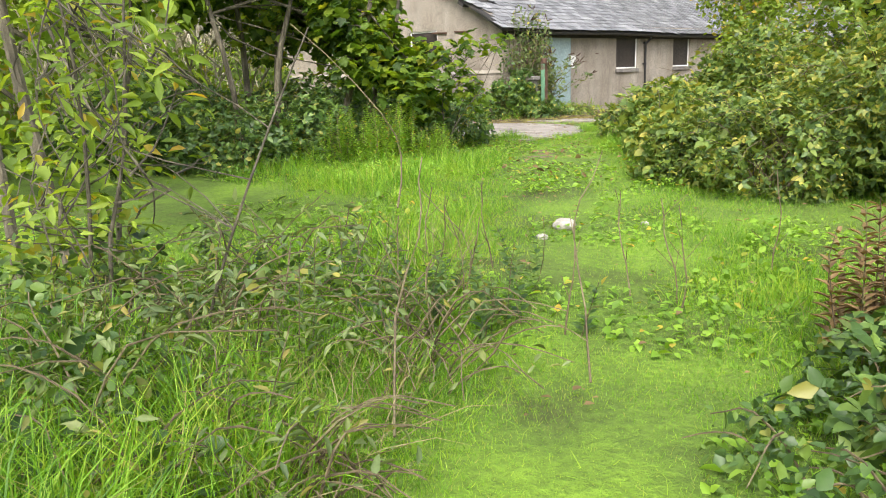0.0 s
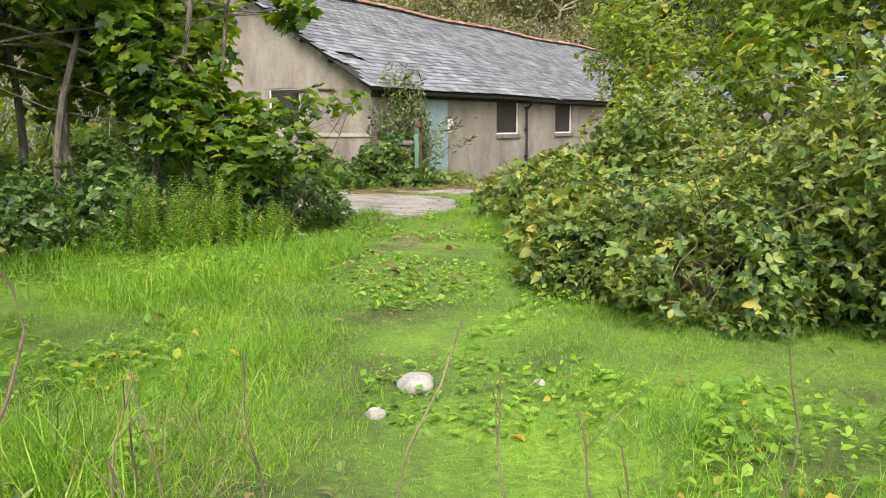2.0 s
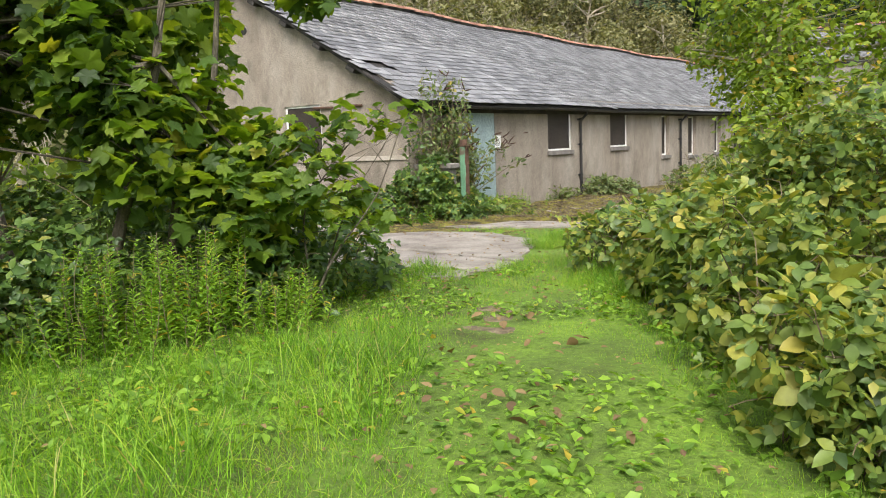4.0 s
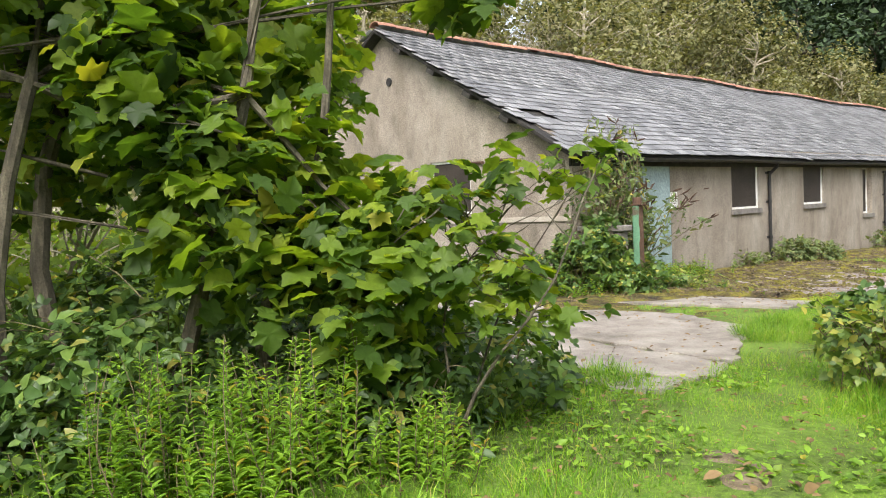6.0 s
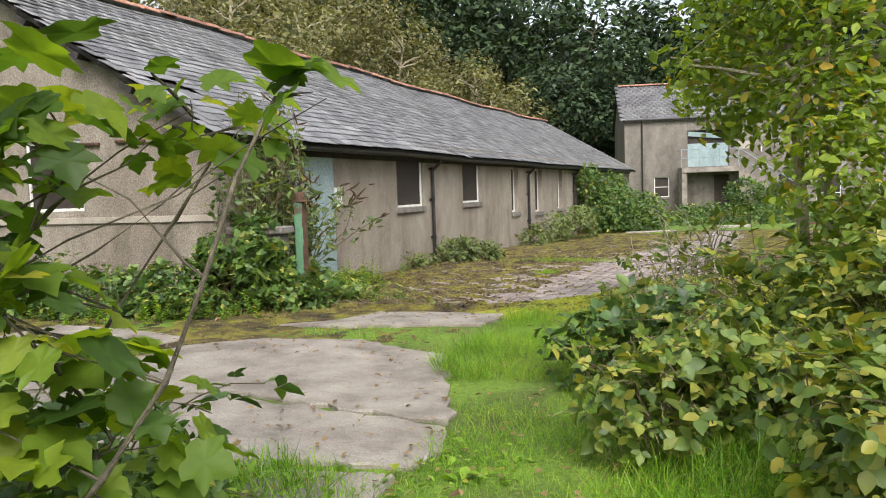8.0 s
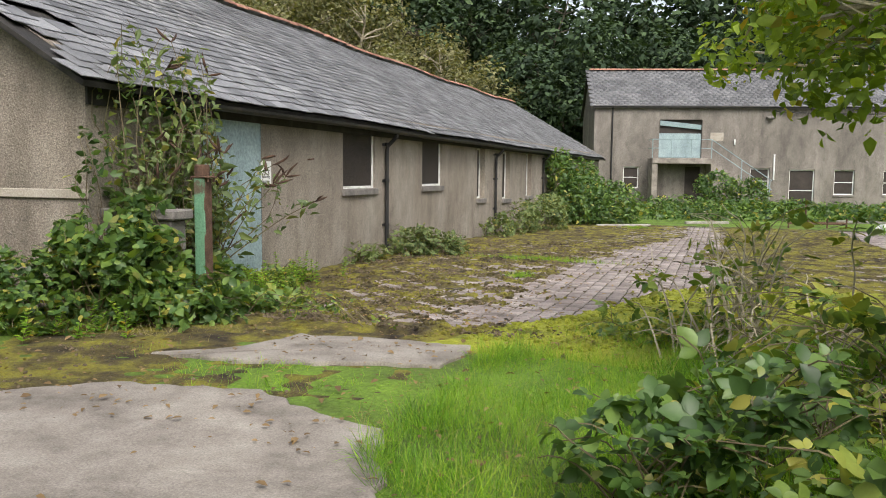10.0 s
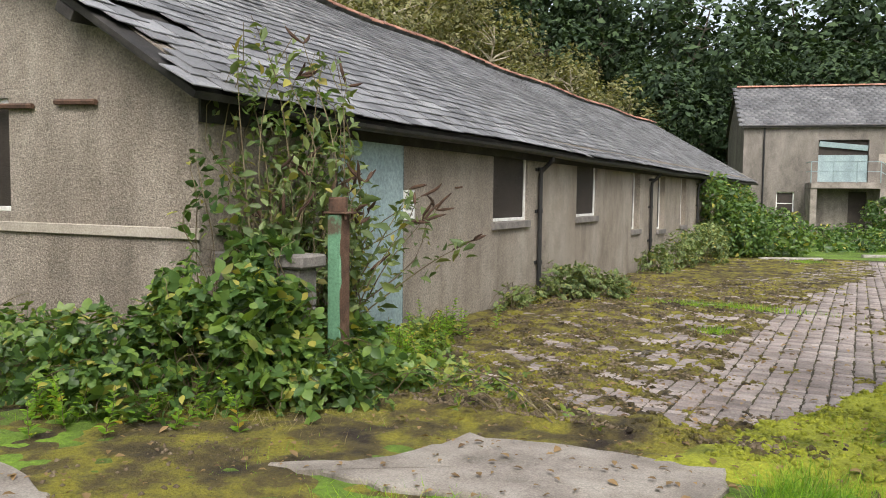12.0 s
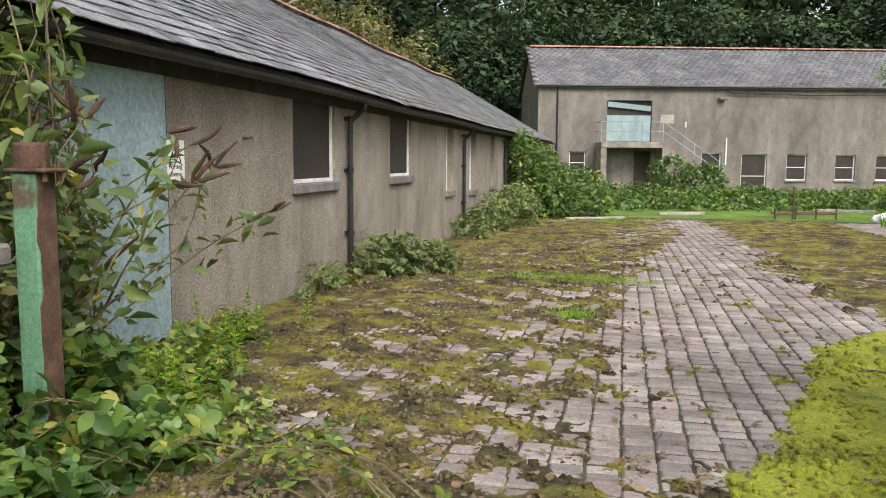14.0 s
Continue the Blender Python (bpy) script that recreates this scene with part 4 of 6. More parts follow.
plank(1.82, 21.0, 3.53, 22.0, 0.16, "pale kerb stone lying at the end of the paving", "kerb_stone")
plank(4.63, 24.3, 6.14, 25.1, 0.16, "pale kerb stone among weeds", "kerb_stone")
plank(10.2, 28.1, 12.2, 27.8, 0.3, "long pale kerb stone before the weeds", "kerb_stone")
fr = thing("iron_frame", "low rusty iron frame standing on the paving", "metal frame", at=(8.1, 23.4, gz(9, 23.7) + 0.01))
for yy in (0.0, 0.6):
    part("bar", tube(bmesh.new(), [(0, yy, 0.16), (1.9, yy + 0.6, 0.16)], 0.03, 6), RUST, fr)
for xx in (0.0, 0.63, 1.27, 1.9):
    part("leg", tube(bmesh.new(), [(xx, 0.316 * xx, -0.03), (xx, 0.316 * xx, 0.34)], 0.03, 6), RUST, fr)
    part("crossbar", tube(bmesh.new(), [(xx, 0.316 * xx, 0.16), (xx, 0.316 * xx + 0.6, 0.16)], 0.025, 6), RUST, fr)
part("upright", tube(bmesh.new(), [(0.55, 0.2, -0.03), (0.55, 0.2, 1.0)], 0.03, 6), RUST, fr)
bm = bmesh.new()
bmesh.ops.create_icosphere(bm, subdivisions=4, radius=0.5)
for v in bm.verts:
    v.co *= 1 + 0.5 * noise.noise(v.co * 4)
    v.co.z = max(-0.02, v.co.z * 0.75)
ob = part("plastic_sheet", bm, WHITE_PAINT, None)
ob.location = (11.3, 22.9, gz(11.3, 22.9))
tagged(ob, "crumpled white plastic sheet heaped on the ground", "plastic sheet")
# a few sticks and rubble lumps lie about the yard
for k in range(26):
    x, y = r3.uniform(0.6, 5.5), r3.uniform(0.2, 8)
    a, ln = r3.uniform(0, 6.28), r3.uniform(0.08, 0.3)
    z = gz(x, y) + 0.045
    ob = part("stick", tube(bmesh.new(), [(x, y, z), (x + ln * math.cos(a) * 0.5, y + ln * math.sin(a) * 0.5, z + 0.012), (x + ln * math.cos(a), y + ln * math.sin(a), z)], 0.009, 5), BARK, None)
    tagged(ob, "short dead stick lying on the mossy setts", "stick", "sticks in the yard")


def litter_height(x, y):
    rim = np.minimum(np.minimum(smooth01(-2.6, -1.8, x), smooth01(4.5, 3.7, x)), np.minimum(smooth01(-4.2, -3.4, y), smooth01(0.55, 0.0, y)))
    return ground_z(x, y) - 0.06 + rim * (0.066 + 0.012 * lumps(x, y, 2.2, 31) + 0.009 * lumps(x, y, 9, 32) + 0.008 * lumps(x, y, 25, 33))


tagged(part("leaf_litter", sheet("leaf_litter", np.arange(-2.7, 4.6, 0.05), np.arange(-4.3, 0.75, 0.05), litter_height), MOSS, None), "bare soil with trodden leaf litter between the slabs", "leaf litter", kind="stuff")


def patch_height(x, y):
    r = np.hypot((x - 6.35) * 1.0 + 0.3 * (y + 7.4), (y + 7.4) * 0.8) + 0.25 * lumps(x, y, 3, 61)
    return ground_z(x, y) - 0.04 + 0.04 * smooth01(0.7, 0.2, r) + 0.014 * lumps(x, y, 12, 62)


tagged(part("leaf_litter", sheet("leaf_litter", np.arange(5.2, 7.6, 0.05), np.arange(-8.5, -6.3, 0.05), patch_height), LITTER, None), "bare trodden patch with dry leaves in the path", "leaf litter", kind="stuff")

# crumbs of moss and soil lie over the setts
_oct = ([(1, 0, 0), (-1, 0, 0), (0, 1, 0), (0, -1, 0), (0, 0, 0.7), (0, 0, -0.4)], [(0, 2, 4), (2, 1, 4), (1, 3, 4), (3, 0, 4), (2, 0, 5), (1, 2, 5), (3, 1, 5), (0, 3, 5)])


def crumbs(n, x0, x1, y0, y1, mat, label, seed, field, big=0.022):
    r = np.random.default_rng(seed)
    x, y = r.uniform(x0, x1, n), y0 + (y1 - y0) * r.random(n) ** 1.5
    z = field(x, y)
    ok = (z > ground_z(x, y) + 0.008) & (lumps(x, y, 4, seed) + 0.5 * r.normal(size=n) > 0)
    x, y, z = x[ok], y[ok], z[ok]
    turns = frames_from(r.normal(size=(len(x), 3)) * 0.5 + (0, 0, 1), r.uniform(0, 6.28, len(x)))
    me = strewn("moss_crumbs", _oct, np.stack([x, y, z], -1), turns, big * r.uniform(0.3, 1.3, len(x)) ** 1.5)
    tagged(part("moss_crumbs", me, mat, None), label, "moss", kind="stuff")


crumbs(30000, 0.3, 6, -0.3, 12, LITTER, "dark crumbs of soil and dead moss on the setts", 71, moss_height)
crumbs(16000, 0.3, 6, -0.3, 12, MOSS, "tufts of moss on the setts", 72, moss_height, 0.03)
crumbs(9000, 3.8, 7.5, -0.5, 5, LIME_MOSS, "tufts of bright moss", 73, lime_height, 0.03)
crumbs(5000, -2.2, 4.2, -3.8, 0.2, LITTER, "crumbs of soil and leaf between the slabs", 74, lambda x, y: litter_height(x, y) + 0.002, 0.016)


# ---- plants ----
def cloud(blobs, n, shell=0.5, gaps=0.0, scale=1.5, seed=1):
    """Leaf places and outward directions in a union of ellipsoids (x, y, z, rx, ry, rz), thinned into clumps."""
    r = np.random.default_rng(seed)
    b = np.array(blobs, float)
    weight = (b[:, 3] * b[:, 4] * b[:, 5]) ** 0.75
    pick = r.choice(len(b), int(n * (1.0 + 1.2 * gaps)), p=weight / weight.sum())
    d = r.normal(size=(len(pick), 3))
    d /= np.linalg.norm(d, axis=1, keepdims=True)
    rad = shell + (1.08 - shell) * r.random(len(pick)) ** 0.7
    p = b[pick, :3] + d * rad[:, None] * b[pick, 3:]
    if gaps:
        keep = lumps(p[:, 0] + 0.7 * p[:, 2], p[:, 1] - 0.6 * p[:, 2], scale * 2, seed) + 0.6 * lumps(p[:, 0] - p[:, 2], p[:, 1] + 0.8 * p[:, 2], scale * 5, seed + 1) > -1 + gaps
        p, d = p[keep], d[keep]
    ok = p[:, 2] > ground_z(p[:, 0], p[:, 1]) + 0.02
    return p[ok][:n], d[ok][:n]


def leaves(name, template, p, d, size, vary=0.3, lift=0.7, wild=0.5, seed=1, droop=0.0):
    """A mesh of leaves at p, facing partly outward and partly up."""
    r = np.random.default_rng(seed)
    n = d * (1 - lift) + np.array([0, 0, lift]) + wild * r.normal(size=p.shape) * 0.6
    out = frames_from(n, r.uniform(0, 6.283, len(p)))
    s = size * (1 + vary * r.normal(size=len(p))).clip(0.4, 1.8)
    return strewn(name, template, p, out, s)


def wander(r, start, end, bend=0.15, steps=6, droop=0.0):
    a, b = Vector(start), Vector(end)
    ln = (b - a).length
    one, two = (Vector((r.uniform(-1, 1), r.uniform(-1, 1), r.uniform(-0.4, 0.4))) for _ in range(2))
    pts = []
    for k in range(steps + 1):
        t = k / steps
        w = bend * ln
        pts.append(a.lerp(b, t) + one * math.sin(math.pi * t) * w + two * math.sin(2.3 * math.pi * t) * math.sin(math.pi * t) * w * 0.6 + Vector((0, 0, math.sin(math.pi * t) * droop * ln)))
    return pts


def tapered(r0, r1, n):
    return [r0 + (r1 - r0) * k / (n - 1) for k in range(n)]


# grass
def on_slab(x, y):
    a = (x > 1.1) & (x < 4.95 + 0.05 * np.sin(9 * y)) & (y > -5.75) & (y < -2.55) & (x - 4.2 < (-3.35 - y) * 0.55) 
    b = (x > 1.9) & (x < 3.95) & (y > -1.7) & (y < -0.7)
    c = (x < 1.2) & (y > -3.7) & (y < -2.4)
    return a | b | c


def walked(x, y):
    """How near a place is to the trodden line, 0 to 1."""
    px = np.interp(y, [-18, -15, -11, -8, -6, -3], [13.4, 12.1, 9.2, 6.9, 5.7, 4.8])
    return np.exp(-(((x - px) / 0.9) ** 2))


def grass(n, x0, x1, y0, y1, tall, label, seed, keep=None, thin=0.03, gather=0.0, template=BLADE, mat=None, loose=0.32):
    r = np.random.default_rng(seed)
    x, y = r.uniform(x0, x1, n), r.uniform(y0, y1, n)
    ok = ~on_slab(x, y) & ~((y > -0.7) & (x < 5.2 + 0.25 * y)) & (r.random(n) > 0.3 * walked(x, y))
    if keep is not None:
        ok &= keep(x, y)
    tuft = lumps(x, y, 1.8, seed) + 0.7 * lumps(x, y, 5.5, seed + 1)
    if gather:
        ok &= tuft > gather + 0.5 * r.normal(size=n)
    x, y, tuft = x[ok], y[ok], tuft[ok]
    h = tall * (0.85 + 0.32 * tuft.clip(-1.2, 1.5)) * (1 - 0.5 * walked(x, y)) * r.uniform(0.6, 1.25, len(x))
    lean = r.normal(size=(len(x), 3)) * loose + np.array([0, 0, 1.0])
    turns = frames_from(lean, r.uniform(0, 6.283, len(x)))
    blade = [(vx * thin, vy, vz) for vx, vy, vz in template[0]]
    me = strewn("grass", (blade, template[1]), np.stack([x, y, ground_z(x, y) - 0.01], -1), turns, h.clip(0.02, 1))
    tagged(part("grass", me, mat or GRASS, None), label, "grass", kind="stuff")


grass(300000, 3.0, 14.5, -15.5, -5.5, 0.075, "short bright green grass of the lawn", 21, thin=0.055, keep=lambda x, y: abs(x + 0.86 * y - 0.2) < 4.6, loose=0.5)
grass(60000, 4.2, 7.6, -6.3, 0.2, 0.2, "longer lush grass beside the slabs", 22, thin=0.022, gather=-0.1, template=CURVED, loose=0.4)
grass(56000, 4.1, 7.6, -3.6, 0.0, 0.27, "tall bright grass at the edge of the yard", 28, thin=0.015, keep=lambda x, y: x > 4.02 + 0.4 * np.clip(y + 1.2, 0, 2), template=CURVED, loose=0.4)
grass(42000, 8.0, 13.5, -16.5, -11.0, 0.16, "longer grass in tufts along the path", 23, thin=0.024, gather=0.3, template=CURVED, loose=0.5)
grass(22000, 8.2, 12.2, -16.8, -13.2, 0.34, "tall grass in the foreground", 24, thin=0.014, gather=0.4, keep=lambda x, y: walked(x, y) < 0.2, template=CURVED, loose=0.45)
grass(18000, 3.6, 8.0, -11.5, -6.0, 0.22, "long grass at the foot of the bushes", 25, thin=0.02, gather=0.2, keep=lambda x, y: (walked(x, y) < 0.35), template=CURVED, loose=0.45)
grass(20000, -3, 4.3, -3.6, -0.5, 0.07, "grass between the slabs", 26, thin=0.04, gather=0.75, loose=0.6)
grass(14000, 0.4, 12, 20.5, 30, 0.3, "rough grass at the end of the yard", 27, thin=0.05)
grass(80000, 10.3, 13.8, -16.8, -13.0, 0.08, "short trodden grass at the start of the path", 39, thin=0.045, loose=0.6)
grass(9000, 8.6, 12.6, -17.0, -12.6, 0.34, "dead straw among the tall grass", 30, thin=0.01, gather=0.35, keep=lambda x, y: walked(x, y) < 0.3, template=CURVED, mat=DRY_GRASS, loose=0.8)
grass(6000, 3.8, 6.2, -4.2, -1.6, 0.13, "dead straw at the rim of the slab", 37, thin=0.02, gather=0.2, mat=DRY_GRASS, loose=1.4)
grass(7000, -0.5, 3.6, -1.3, 0.2, 0.16, "dead stalks and straw before the yard", 38, thin=0.03, gather=-0.2, mat=DRY_GRASS, loose=1.2)
_r = np.random.default_rng(5)
for _x, _y, _w, _d, _n in ((2.8, 6.95, 1.1, 0.18, 2500), (3.05, 4.6, 0.2, 0.2, 500), (3.2, 20.5, 0.5, 0.5, 1500), (5.3, 0.3, 0.7, 0.8, 2200)):
    q = _r.normal(size=(_n, 2)) * (_w / 2, _d / 2) + (_x, _y)
    me = strewn("grass", ([(vx * 0.04, vy, vz) for vx, vy, vz in BLADE[0]], BLADE[1]), np.c_[q, ground_z(q[:, 0], q[:, 1])], frames_from(_r.normal(size=(_n, 3)) * 0.35 + (0, 0, 1), _r.uniform(0, 6.28, _n)), _r.uniform(0.05, 0.14, _n))
    tagged(part("grass", me, GRASS, None), "tuft of grass growing through the setts", "grass", kind="stuff")
# clover and small broad leaves in the lawn
q = np.c_[_r.uniform(4, 14, 26000), _r.uniform(-15.5, -5, 26000)]
q = q[(lumps(q[:, 0], q[:, 1], 2.2, 77) > 0.2) & ~on_slab(q[:, 0], q[:, 1])]
p = np.c_[q, ground_z(q[:, 0], q[:, 1]) + _r.uniform(0.01, 0.06, len(q))]
tagged(part("lawn_weeds", leaves("lawn_weeds", LEAF, p, np.tile([0, 0, 1.0], (len(p), 1)), 0.05, 0.4, 0.8, 0.5, 3), WEED, None), "small broad-leaved weeds in the lawn", "weeds", kind="stuff")
q = np.c_[_r.uniform(4, 14, 30000), _r.uniform(-15.5, -6, 30000)]
q = q[(lumps(q[:, 0], q[:, 1], 3.1, 79) > 0.55) & ~on_slab(q[:, 0], q[:, 1])]
p = np.c_[q, ground_z(q[:, 0], q[:, 1]) + _r.uniform(0.01, 0.11, len(q))]
tagged(part("lawn_weeds", leaves("lawn_weeds", LEAF, p, np.tile([0, 0, 1.0], (len(p), 1)), 0.05, 0.4, 0.7, 0.7, 5), WEED, None), "dark broad-leaved weeds in patches of the lawn", "weeds", kind="stuff")
# fallen leaves
q = np.r_[np.c_[_r.normal(5.2, 1.3, 900), _r.normal(-6.5, 1.6, 900)], np.c_[_r.uniform(0.5, 5.5, 900), _r.uniform(-3.4, 1.2, 900)], np.c_[_r.uniform(0.3, 4.5, 900), _r.uniform(0, 9, 900)], np.c_[_r.uniform(6, 13, 300), _r.uniform(-15, -7, 300)], np.c_[_r.normal(7.7, 0.8, 140), _r.normal(-9.9, 0.9, 140)]]
p = np.c_[q, ground_z(q[:, 0], q[:, 1]) + np.where(on_slab(q[:, 0], q[:, 1]), 0.055, 0.045)]
tagged(part("fallen_leaves", leaves("fallen_leaves", LEAF, p, np.tile([0, 0, 1.0], (len(p), 1)), 0.04, 0.4, 0.9, 0.3, 4), BROWN_LEAF, None), "dry brown fallen leaves", "fallen leaves", kind="stuff")


q = np.concatenate([np.c_[_r.normal(a, 0.25, 13), _r.normal(b, 0.2, 13)] for a, b in ((7.75, -9.75), (7.2, -9.3), (7.9, -9.2), (6.9, -8.6), (7.35, -8.2), (6.4, -7.5))])
p = np.c_[q, ground_z(q[:, 0], q[:, 1]) + _r.uniform(0.05, 0.08, len(q))]
tagged(part("fallen_leaves", leaves("fallen_leaves", ROUND, p, np.tile([0, 0, 1.0], (len(p), 1)), 0.055, 0.4, 0.85, 0.7, 6), BROWN_LEAF, None), "curled brown leaves in small heaps on the path", "fallen leaves", kind="stuff")


# brambles
def bramble(blobs, n, label, seed, size=0.13, canes=40, mat=None, gaps=0.35, template=None, name="bramble_bush", category="bramble", group="brambles", lift=0.62, leafed=0.7, cane_mat=None, stout=0.006):
    r = random.Random(seed)
    t = thing(name, label, category, group)
    p, d = cloud(blobs, n, 0.55, gaps, 1.6, seed)
    bm, along = bmesh.new(), []
    for _ in range(canes):
        x, y, z, rx, ry, rz = r.choice(blobs)
        a = r.uniform(0, 6.28)
        s = (x + r.uniform(-0.5, 0.5) * rx, y + r.uniform(-0.5, 0.5) * ry, 0)
        s = (s[0], s[1], gz(s[0], s[1]) - 0.03)
        reach = r.uniform(0.9, 1.3)
        e = (x + rx * reach * math.cos(a), y + ry * reach * math.sin(a), max(gz(x, y) + 0.1, z + rz * r.uniform(-0.3, 1.05)))
        pts = wander(r, s, e, 0.12, 7, 0.25)
        tube(bm, pts, tapered(stout, 0.0025, len(pts)), 4)
        if r.random() < leafed:
            ln = (pts[-1] - pts[0]).length
            for j in range(int(ln * 0.6 / (0.75 * size)) + 1):
                f = 7 * (0.4 + 0.6 * r.random())
                q = pts[int(min(6, f))].lerp(pts[int(min(6, f)) + 1], f - int(min(6, f)))
                along.append([q.x + r.gauss(0, 0.4 * size), q.y + r.gauss(0, 0.4 * size), max(gz(q.x, q.y) + 0.03, q.z + r.gauss(0, 0.2 * size))])
    if along:
        p, d = np.r_[p, along], np.r_[d, np.tile([0, 0, 1.0], (len(along), 1))]
    part("foliage", leaves("foliage", template or TRIFOLIATE, p, d, size, 0.35, lift, 0.95, seed), mat or BRAMBLE, t)
    tagged(part("cane_tangle", bm, cane_mat or CANE, t), kind="stuff")
    return t


bramble([(9.2, -9.0, 0.25, 0.35, 0.4, 0.45), (9.7, -8.6, 0.3, 0.7, 0.8, 0.6), (10.4, -9.2, 0.35, 0.8, 0.8, 0.6), (10.7, -7.9, 0.6, 1.1, 1.1, 0.75), (11.8, -8.6, 0.8, 1.2, 1.2, 1.05), (13.2, -9.0, 0.9, 1.3, 1.3, 1.3), (12.6, -7.2, 1.1, 1.6, 1.4, 1.3)], 40000, "large yellowing bramble thicket beside the lawn", 31, 0.08, 320, gaps=0.55)
bramble([(6.5, -4.4, 0.28, 0.65, 0.6, 0.45), (6.1, -5.0, 0.3, 0.4, 0.4, 0.3), (7.3, -4.0, 0.45, 0.8, 0.8, 0.65), (8.3, -3.8, 0.7, 1.0, 1.0, 0.95), (7.6, -4.8, 0.35, 0.6, 0.5, 0.5), (7.7, -5.2, 0.6, 0.6, 0.6, 0.75), (8.5, -5.2, 0.8, 0.8, 0.7, 1.0)], 6500, "green bramble thicket with arching canes", 32, 0.095, 190, gaps=0.7, template=ROUND_THREE)
bramble([(7.2, -5.9, 0.35, 0.45, 0.55, 0.5), (7.9, -6.9, 0.45, 0.5, 0.6, 0.6), (8.5, -7.9, 0.4, 0.45, 0.6, 0.6), (8.95, -8.8, 0.3, 0.4, 0.45, 0.5)], 3000, "yellowing bramble beside the path", 48, 0.1, 110, gaps=0.6, template=ROUND_THREE)
bramble([(6.6, -2.4, 0.3, 0.8, 0.7, 0.5), (7.8, -2.4, 0.5, 1.0, 0.9, 0.9), (9.2, -1.6, 0.7, 1.3, 1.3, 1.2)], 3000, "bramble bush with bare canes behind the grass", 33, 0.12, 190, gaps=0.9, leafed=0.3)
bramble([(12.5, -13.7, 0.0, 0.35, 0.4, 0.32), (12.8, -14.25, 0.0, 0.3, 0.35, 0.3), (12.95, -13.1, 0.2, 0.5, 0.5, 0.6), (13.3, -14.0, 0.2, 0.5, 0.5, 0.6), (13.15, -15.1, 0.0, 0.35, 0.4, 0.28), (14.2, -13.0, 0.4, 0.8, 0.8, 0.9)], 3200, "low bramble and ivy beside the path", 34, 0.09, 60, mat=IVY, gaps=0.6)
bramble([(-1.6, -1.3, 0.1, 1.3, 0.75, 0.5), (-3.4, -1.6, 0.2, 1.3, 0.9, 0.6), (0.0, -1.2, 0.15, 0.8, 0.6, 0.55), (0.9, -0.75, 0.1, 0.6, 0.5, 0.5), (-4.8, -2.4, 0.2, 1.2, 1.2, 0.7)], 8500, "low nettles and brambles along the gable wall", 35, 0.095, 60, mat=IVY, gaps=0.55, leafed=0.3, template=ROUND_THREE)
bramble([(0.55, -0.85, 0.45, 0.55, 0.4, 0.6), (0.65, 0.3, 0.15, 0.4, 0.45, 0.4), (1.15, -0.5, 0.15, 0.4, 0.4, 0.38), (1.3, 0.05, 0.05, 0.35, 0.35, 0.22), (0.3, -0.95, 0.75, 0.25, 0.22, 0.3), (0.4, -0.4, 1.05, 0.35, 0.2, 0.15), (0.8, -0.62, 0.55, 0.28, 0.2, 0.4)], 2200, "dense bramble bush round the gate post", 36, 0.11, 110, mat=IVY, gaps=0.95, leafed=0.3, template=ROUND_THREE)
bramble([(0.25, -0.62, 1.5, 0.22, 0.12, 0.35), (0.2, 0.3, 1.45, 0.18, 0.4, 0.6), (0.2, 0.75, 1.95, 0.16, 0.35, 0.4), (0.3, 0.0, 2.3, 0.25, 0.4, 0.3)], 260, "dark ivy climbing the corner of the shed", 49, 0.08, 22, mat=IVY, template=LEAF, name="ivy_bush", category="ivy", gaps=0.6)
bramble([(0.6, 1.3, 0.03, 0.45, 0.8, 0.22), (0.3, 2.6, 0.02, 0.22, 0.5, 0.12), (1.3, 0.7, 0.0, 0.45, 0.4, 0.13), (1.55, -0.1, 0.0, 0.45, 0.5, 0.25), (1.9, 0.3, -0.05, 0.4, 0.4, 0.14), (2.6, -0.25, -0.04, 0.7, 0.3, 0.09)], 2100, "low weeds at the foot of the door", 37, 0.07, 40, mat=BRAMBLE, gaps=0.6)
bramble([(0.45, 7.0, 0.08, 0.4, 0.6, 0.32), (0.85, 7.4, 0.05, 0.5, 0.5, 0.25), (0.25, 5.4, 0.02, 0.15, 0.8, 0.14)], 800, "sprawling dark shrub at the foot of the downpipe", 38, 0.1, 70, mat=BUDDLEIA, template=SPRAY)
bramble([(0.4, 13.0, 0.0, 0.35, 1.0, 0.4), (0.5, 15.5, 0.1, 0.45, 1.2, 0.55), (0.7, 18.0, 0.1, 0.6, 1.2, 0.7)], 2600, "weeds along the foot of the shed wall", 39, 0.09, 30, mat=BUDDLEIA, gaps=0.7)
bramble([(0.5, 21.5, 0.9, 0.5, 1.1, 1.3), (1.0, 22.0, 0.3, 1.1, 1.4, 1.0), (1.8, 23.5, 0.2, 1.3, 1.5, 1.0), (0.4, 25.5, 0.8, 0.9, 2.0, 1.2), (0.3, 20.9, 1.6, 0.3, 0.6, 0.6)], 9000, "ivy and elder mounding over the end of the shed", 40, 0.14, 30, mat=IVY, template=LEAF, name="ivy_bush", category="ivy", gaps=0.5)
_far = [(2 + 1.9 * k + _r.uniform(-0.5, 0.5), 33.5 + 0.27 * 1.9 * k + _r.uniform(-1.4, 1.6), -0.4, _r.uniform(1.3, 2.0), _r.uniform(1.2, 1.9), _r.uniform(0.45, 0.95)) for k in range(13)]
_far += [(1.5 + 2.4 * k, 26.5 + 0.27 * 2.4 * k, -0.42, 1.3, 1.1, 0.35) for k in range(9)]
